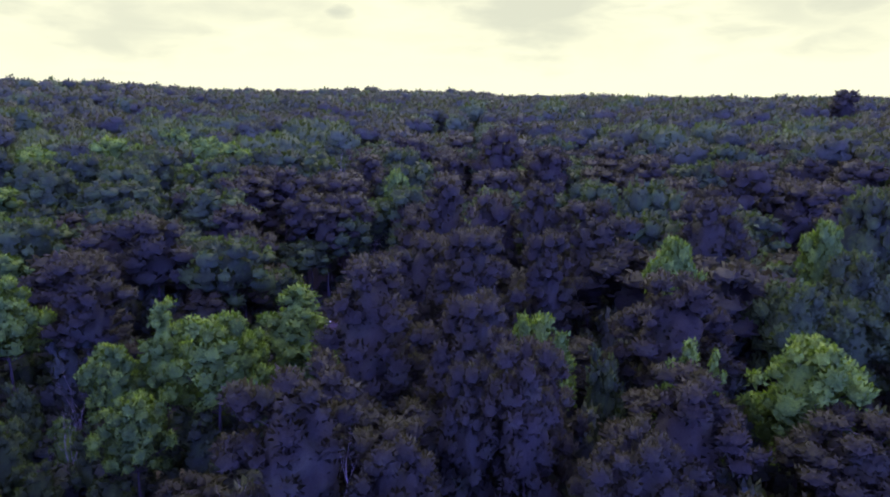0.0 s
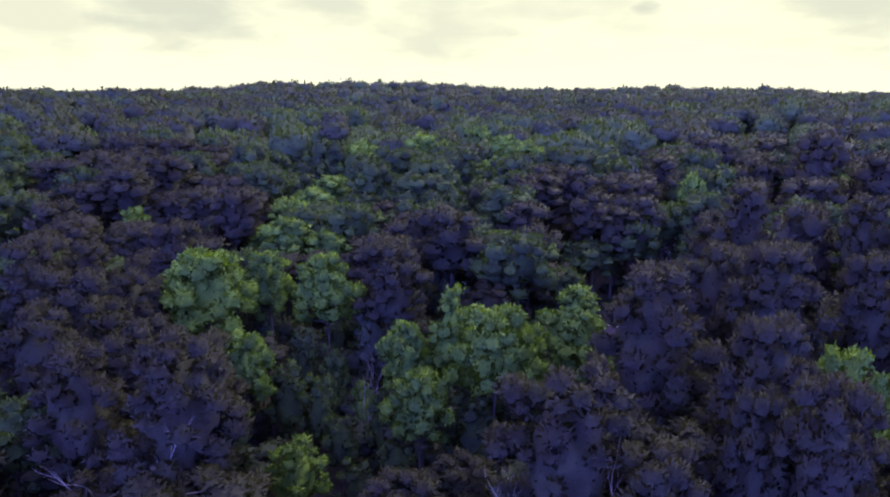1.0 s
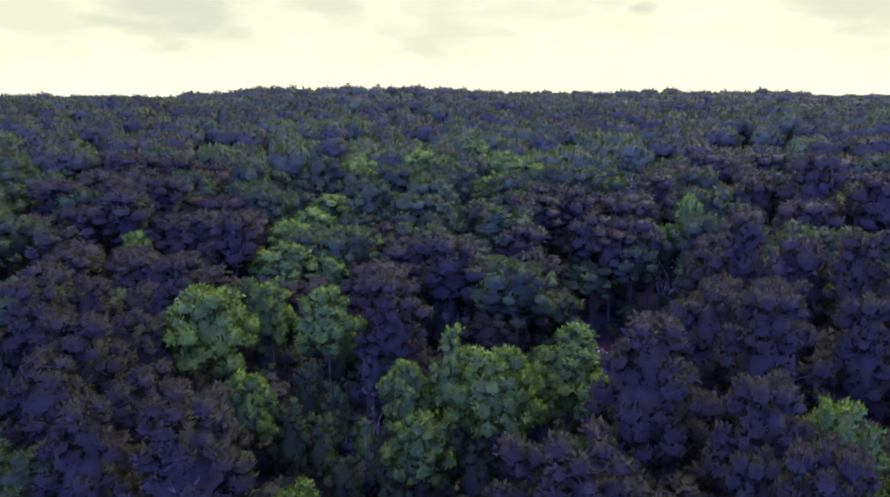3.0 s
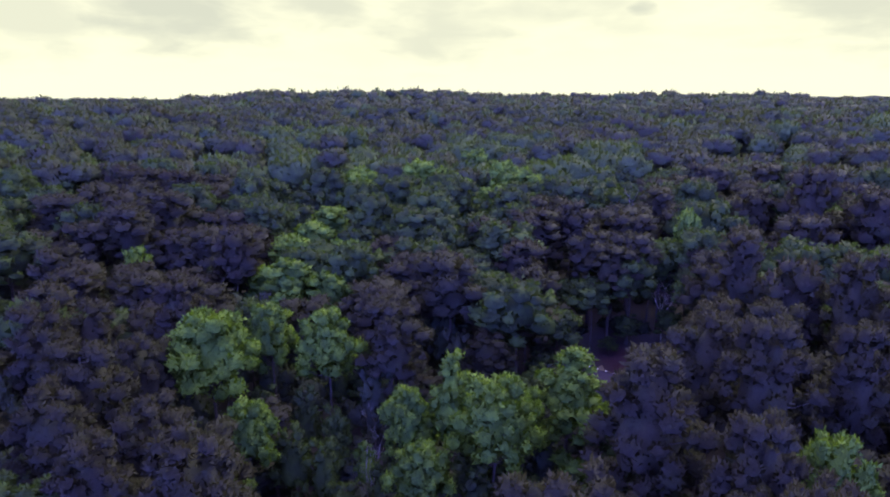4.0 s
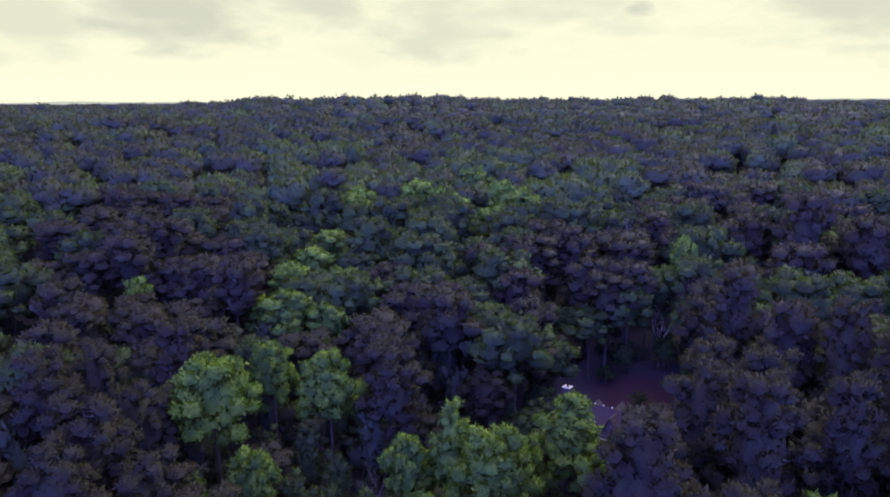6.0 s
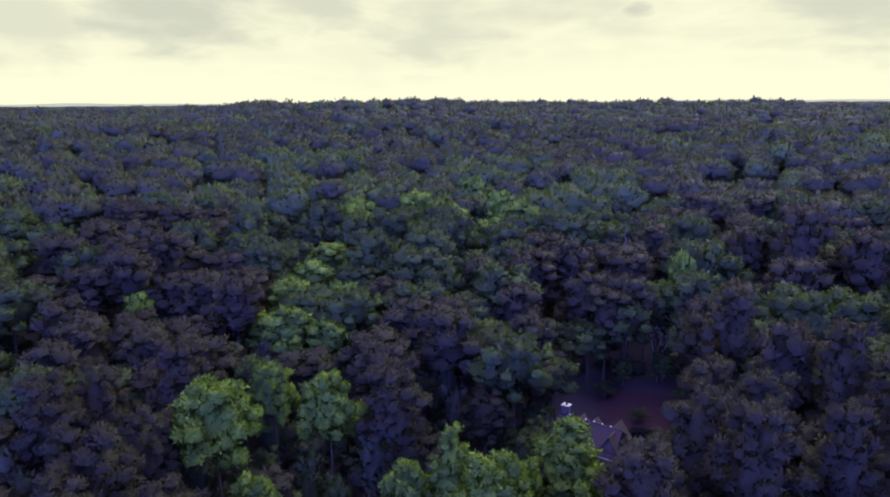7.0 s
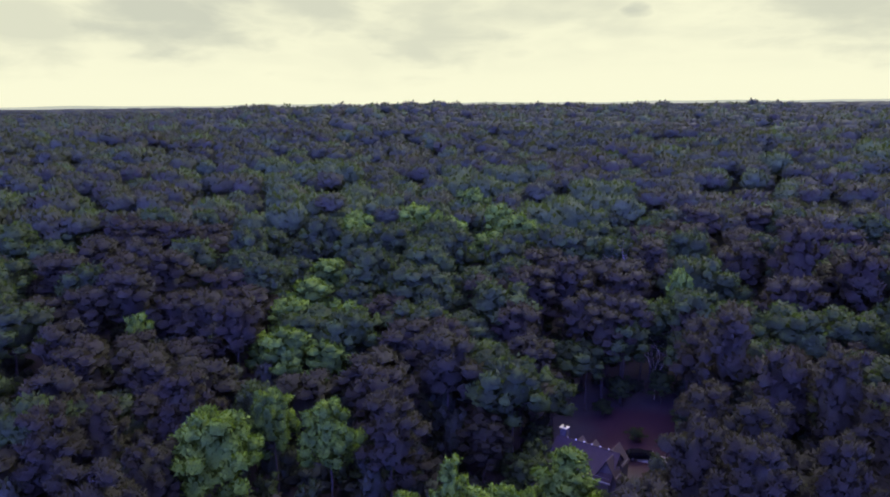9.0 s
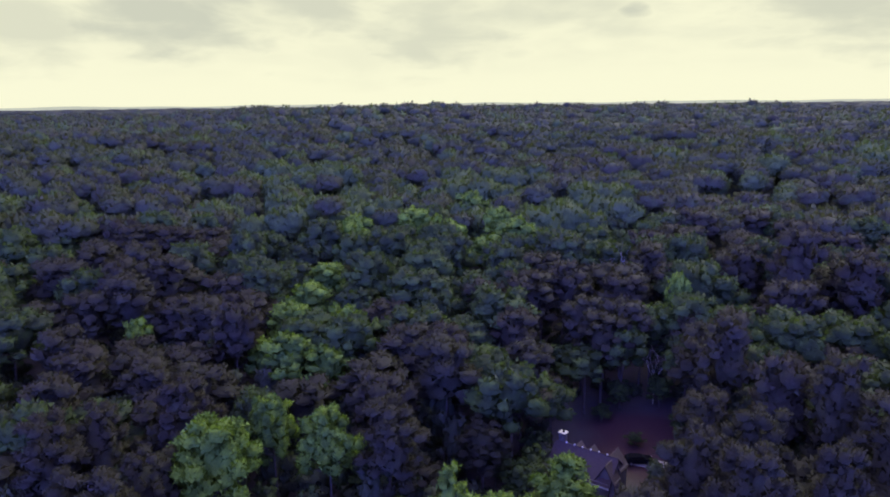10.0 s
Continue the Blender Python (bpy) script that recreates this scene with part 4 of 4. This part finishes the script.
def house():
    h = tagged(new("house"), "house with steep purplish-brown shingle roof and stone chimney", "house")
    # local x runs along the ridge, local y towards the back, z up
    h.matrix_basis = Matrix.Translation((-23.0, 97.2, float(ground_height(-18, 96)))) @ pose(0, 0, 0, 0, 0, math.degrees(math.atan2(-2.2, 9.1)))
    length, half, eave, ridge = 9.6, 3.0, 4.0, 6.8
    slope = (ridge - eave) / half
    drop = eave - slope * 0.4
    for side in (-1, 1):
        e = side * (half + 0.4)
        pts = [(-0.35, 0, ridge), (length + 0.3, 0, ridge), (length + 0.3, e, drop), (-0.35, e, drop)]
        part("roof_slope", slab(pts if side > 0 else pts[::-1], 0.16), ROOF, h, "purplish-brown shingle roof slope")
        part("fascia", box(-0.35, length + 0.3, e - 0.03, e + 0.03, drop - 0.26, drop - 0.02), TRIM, h, "cream painted eaves board")
        part("wall", box(0, length, side * half - 0.1, side * half + 0.1, -0.3, eave), SIDING, h)
    for x in (0.0, length):
        part("gable_wall", slab([(x, -half, -0.3), (x, half, -0.3), (x, half, eave), (x, 0, ridge - 0.12), (x, -half, eave)], 0.18), SIDING, h)
    part("ridge_cap", box(-0.3, length + 0.25, -0.10, 0.10, ridge - 0.03, ridge + 0.06, 0.03), ROOF, h)
    for k in range(6):
        bm = bmesh.new()
        bmesh.ops.create_icosphere(bm, subdivisions=2, radius=0.115, matrix=Matrix.Translation((1.5 + 1.32 * k, -0.04, ridge + 0.15)))
        part("ridge_ornament", bm, RIDGE_CAP, h, "small round pale ornament", True)
    # chimney at the end of the ridge
    ch = part("chimney", box(0.05, 1.15, 0.05, 1.0, 2.5, 8.05, 0.04), STONE, h, "pale stone chimney")
    part("chimney_cap", box(-0.05, 1.25, -0.05, 1.10, 8.05, 8.18, 0.03), CREAM, ch, "cream chimney cap")
    bm = bmesh.new()
    bmesh.ops.create_cone(bm, cap_ends=True, segments=16, radius1=0.2, radius2=0.17, depth=0.3, matrix=Matrix.Translation((0.66, 0.55, 8.30)))
    part("flue", bm, SOOT, ch, "dark clay flue pot")
    # wings and dormers
    gable_wing(h, 8.95, 1.4, -0.4, -2.5, 4.2, 6.6, 0.2, DARK_TRIM)
    gable_wing(h, 8.5, 1.5, 0.1, 2.7, 4.9, 6.95, 0.25)
    for x in (2.9, 5.1):
        gable_wing(h, x, 0.72, 0.35, 1.9, 5.85, 6.78, 0.12)


house()

drive = tagged(new("driveway", mesh_from("driveway", [(x, y, z) for z in (-0.25, 0.06) for x, y in ((-14.0, 105.8), (-5.8, 105.4), (-5.4, 110.4), (-14.2, 110.9))],
               [(4, 5, 6, 7), (3, 2, 1, 0), (0, 1, 5, 4), (1, 2, 6, 5), (2, 3, 7, 6), (3, 0, 4, 7)], None, CONCRETE)), "pale concrete drive beside the house", "driveway", kind="structure")
drive.location.z = float(ground_height(-11, 107)) + 0.02


def paint():
    m, n, b, o = material("black_car_paint")
    grain = noise_tex(n, coords(n), 3.0, 3.0)
    n.links.new(blend(n, grain, (0.006, 0.006, 0.008), (0.010, 0.010, 0.012)), b.inputs["Base Color"])
    b.inputs["Roughness"].default_value, b.inputs["Specular IOR Level"].default_value = 0.5, 0.0
    return m


def glass():
    m, n, b, o = material("tinted_car_glass")
    b.inputs["Base Color"].default_value = (0.03, 0.035, 0.04, 1)
    b.inputs["Roughness"].default_value, b.inputs["Transmission Weight"].default_value = 0.05, 0.5
    return m


PAINT, GLASS = paint(), glass()
RUBBER = rough_surface("tyre_rubber", (0.018, 0.018, 0.018), (0.03, 0.03, 0.03), 4.0, 0.9)
ALLOY = rough_surface("alloy", (0.45, 0.45, 0.46), (0.6, 0.6, 0.6), 4.0, 0.35, 0.05, None, 0.9)


def prism(profile, y0, y1, bevel):
    """A side profile (x, z) drawn across the car's width."""
    bm = bmesh.new()
    a, b = [bm.verts.new((x, y0, z)) for x, z in profile], [bm.verts.new((x, y1, z)) for x, z in profile]
    bm.faces.new(a)
    bm.faces.new(b[::-1])
    for i in range(len(profile)):
        j = (i + 1) % len(profile)
        bm.faces.new((a[i], b[i], b[j], a[j]))
    bmesh.ops.bevel(bm, geom=bm.edges[:], offset=bevel, segments=2, affect="EDGES")
    return bm


def car():
    c = tagged(new("car"), "dark parked car on the pale drive beside the house", "car")
    c.matrix_basis = pose(-11.9, 106.4, float(ground_height(-12, 107)) + 0.08, 0, 0, 22)
    part("body", prism([(-2.2, 0.35), (2.2, 0.35), (2.25, 0.75), (2.1, 0.95), (1.0, 1.05), (-2.1, 1.08), (-2.25, 0.8)], -0.9, 0.9, 0.07), PAINT, c)
    part("roof", prism([(-1.9, 1.06), (1.0, 1.04), (0.35, 1.40), (-1.5, 1.43)], -0.78, 0.78, 0.08), PAINT, c)
    for y in (-0.79, 0.79):
        part("side_window", prism([(-1.6, 1.11), (0.75, 1.11), (0.28, 1.34), (-1.4, 1.37)], y - 0.015, y + 0.015, 0.004), GLASS, c, "tinted side windows")
    part("windscreen", slab([(1.02, -0.68, 1.09), (1.02, 0.68, 1.09), (0.44, 0.62, 1.37), (0.44, -0.62, 1.37)], 0.03), GLASS, c, "sloping windscreen")
    part("rear_window", slab([(-1.93, 0.65, 1.14), (-1.93, -0.65, 1.14), (-1.58, -0.6, 1.38), (-1.58, 0.6, 1.38)], 0.03), GLASS, c)
    for x in (-1.4, 1.4):
        for y in (-0.85, 0.85):
            bm = bmesh.new()
            bmesh.ops.create_cone(bm, cap_ends=True, segments=20, radius1=0.34, radius2=0.34, depth=0.22, matrix=Matrix.Translation((x, y, 0.34)) @ Matrix.Rotation(radians(90), 4, "X"))
            w = part("wheel", bm, RUBBER, c)
            bm = bmesh.new()
            bmesh.ops.create_cone(bm, cap_ends=True, segments=16, radius1=0.2, radius2=0.17, depth=0.25, matrix=Matrix.Translation((x, y, 0.34)) @ Matrix.Rotation(radians(90), 4, "X"))
            part("rim", bm, ALLOY, w, "alloy rim")
    for y in (-0.65, 0.65):
        part("headlight", box(2.14, 2.24, y - 0.2, y + 0.2, 0.72, 0.86, 0.02), TRIM, c, "clear headlight")
        part("tail_light", box(-2.26, -2.18, y - 0.18, y + 0.18, 0.78, 0.95, 0.02), DARK_TRIM, c)


car()
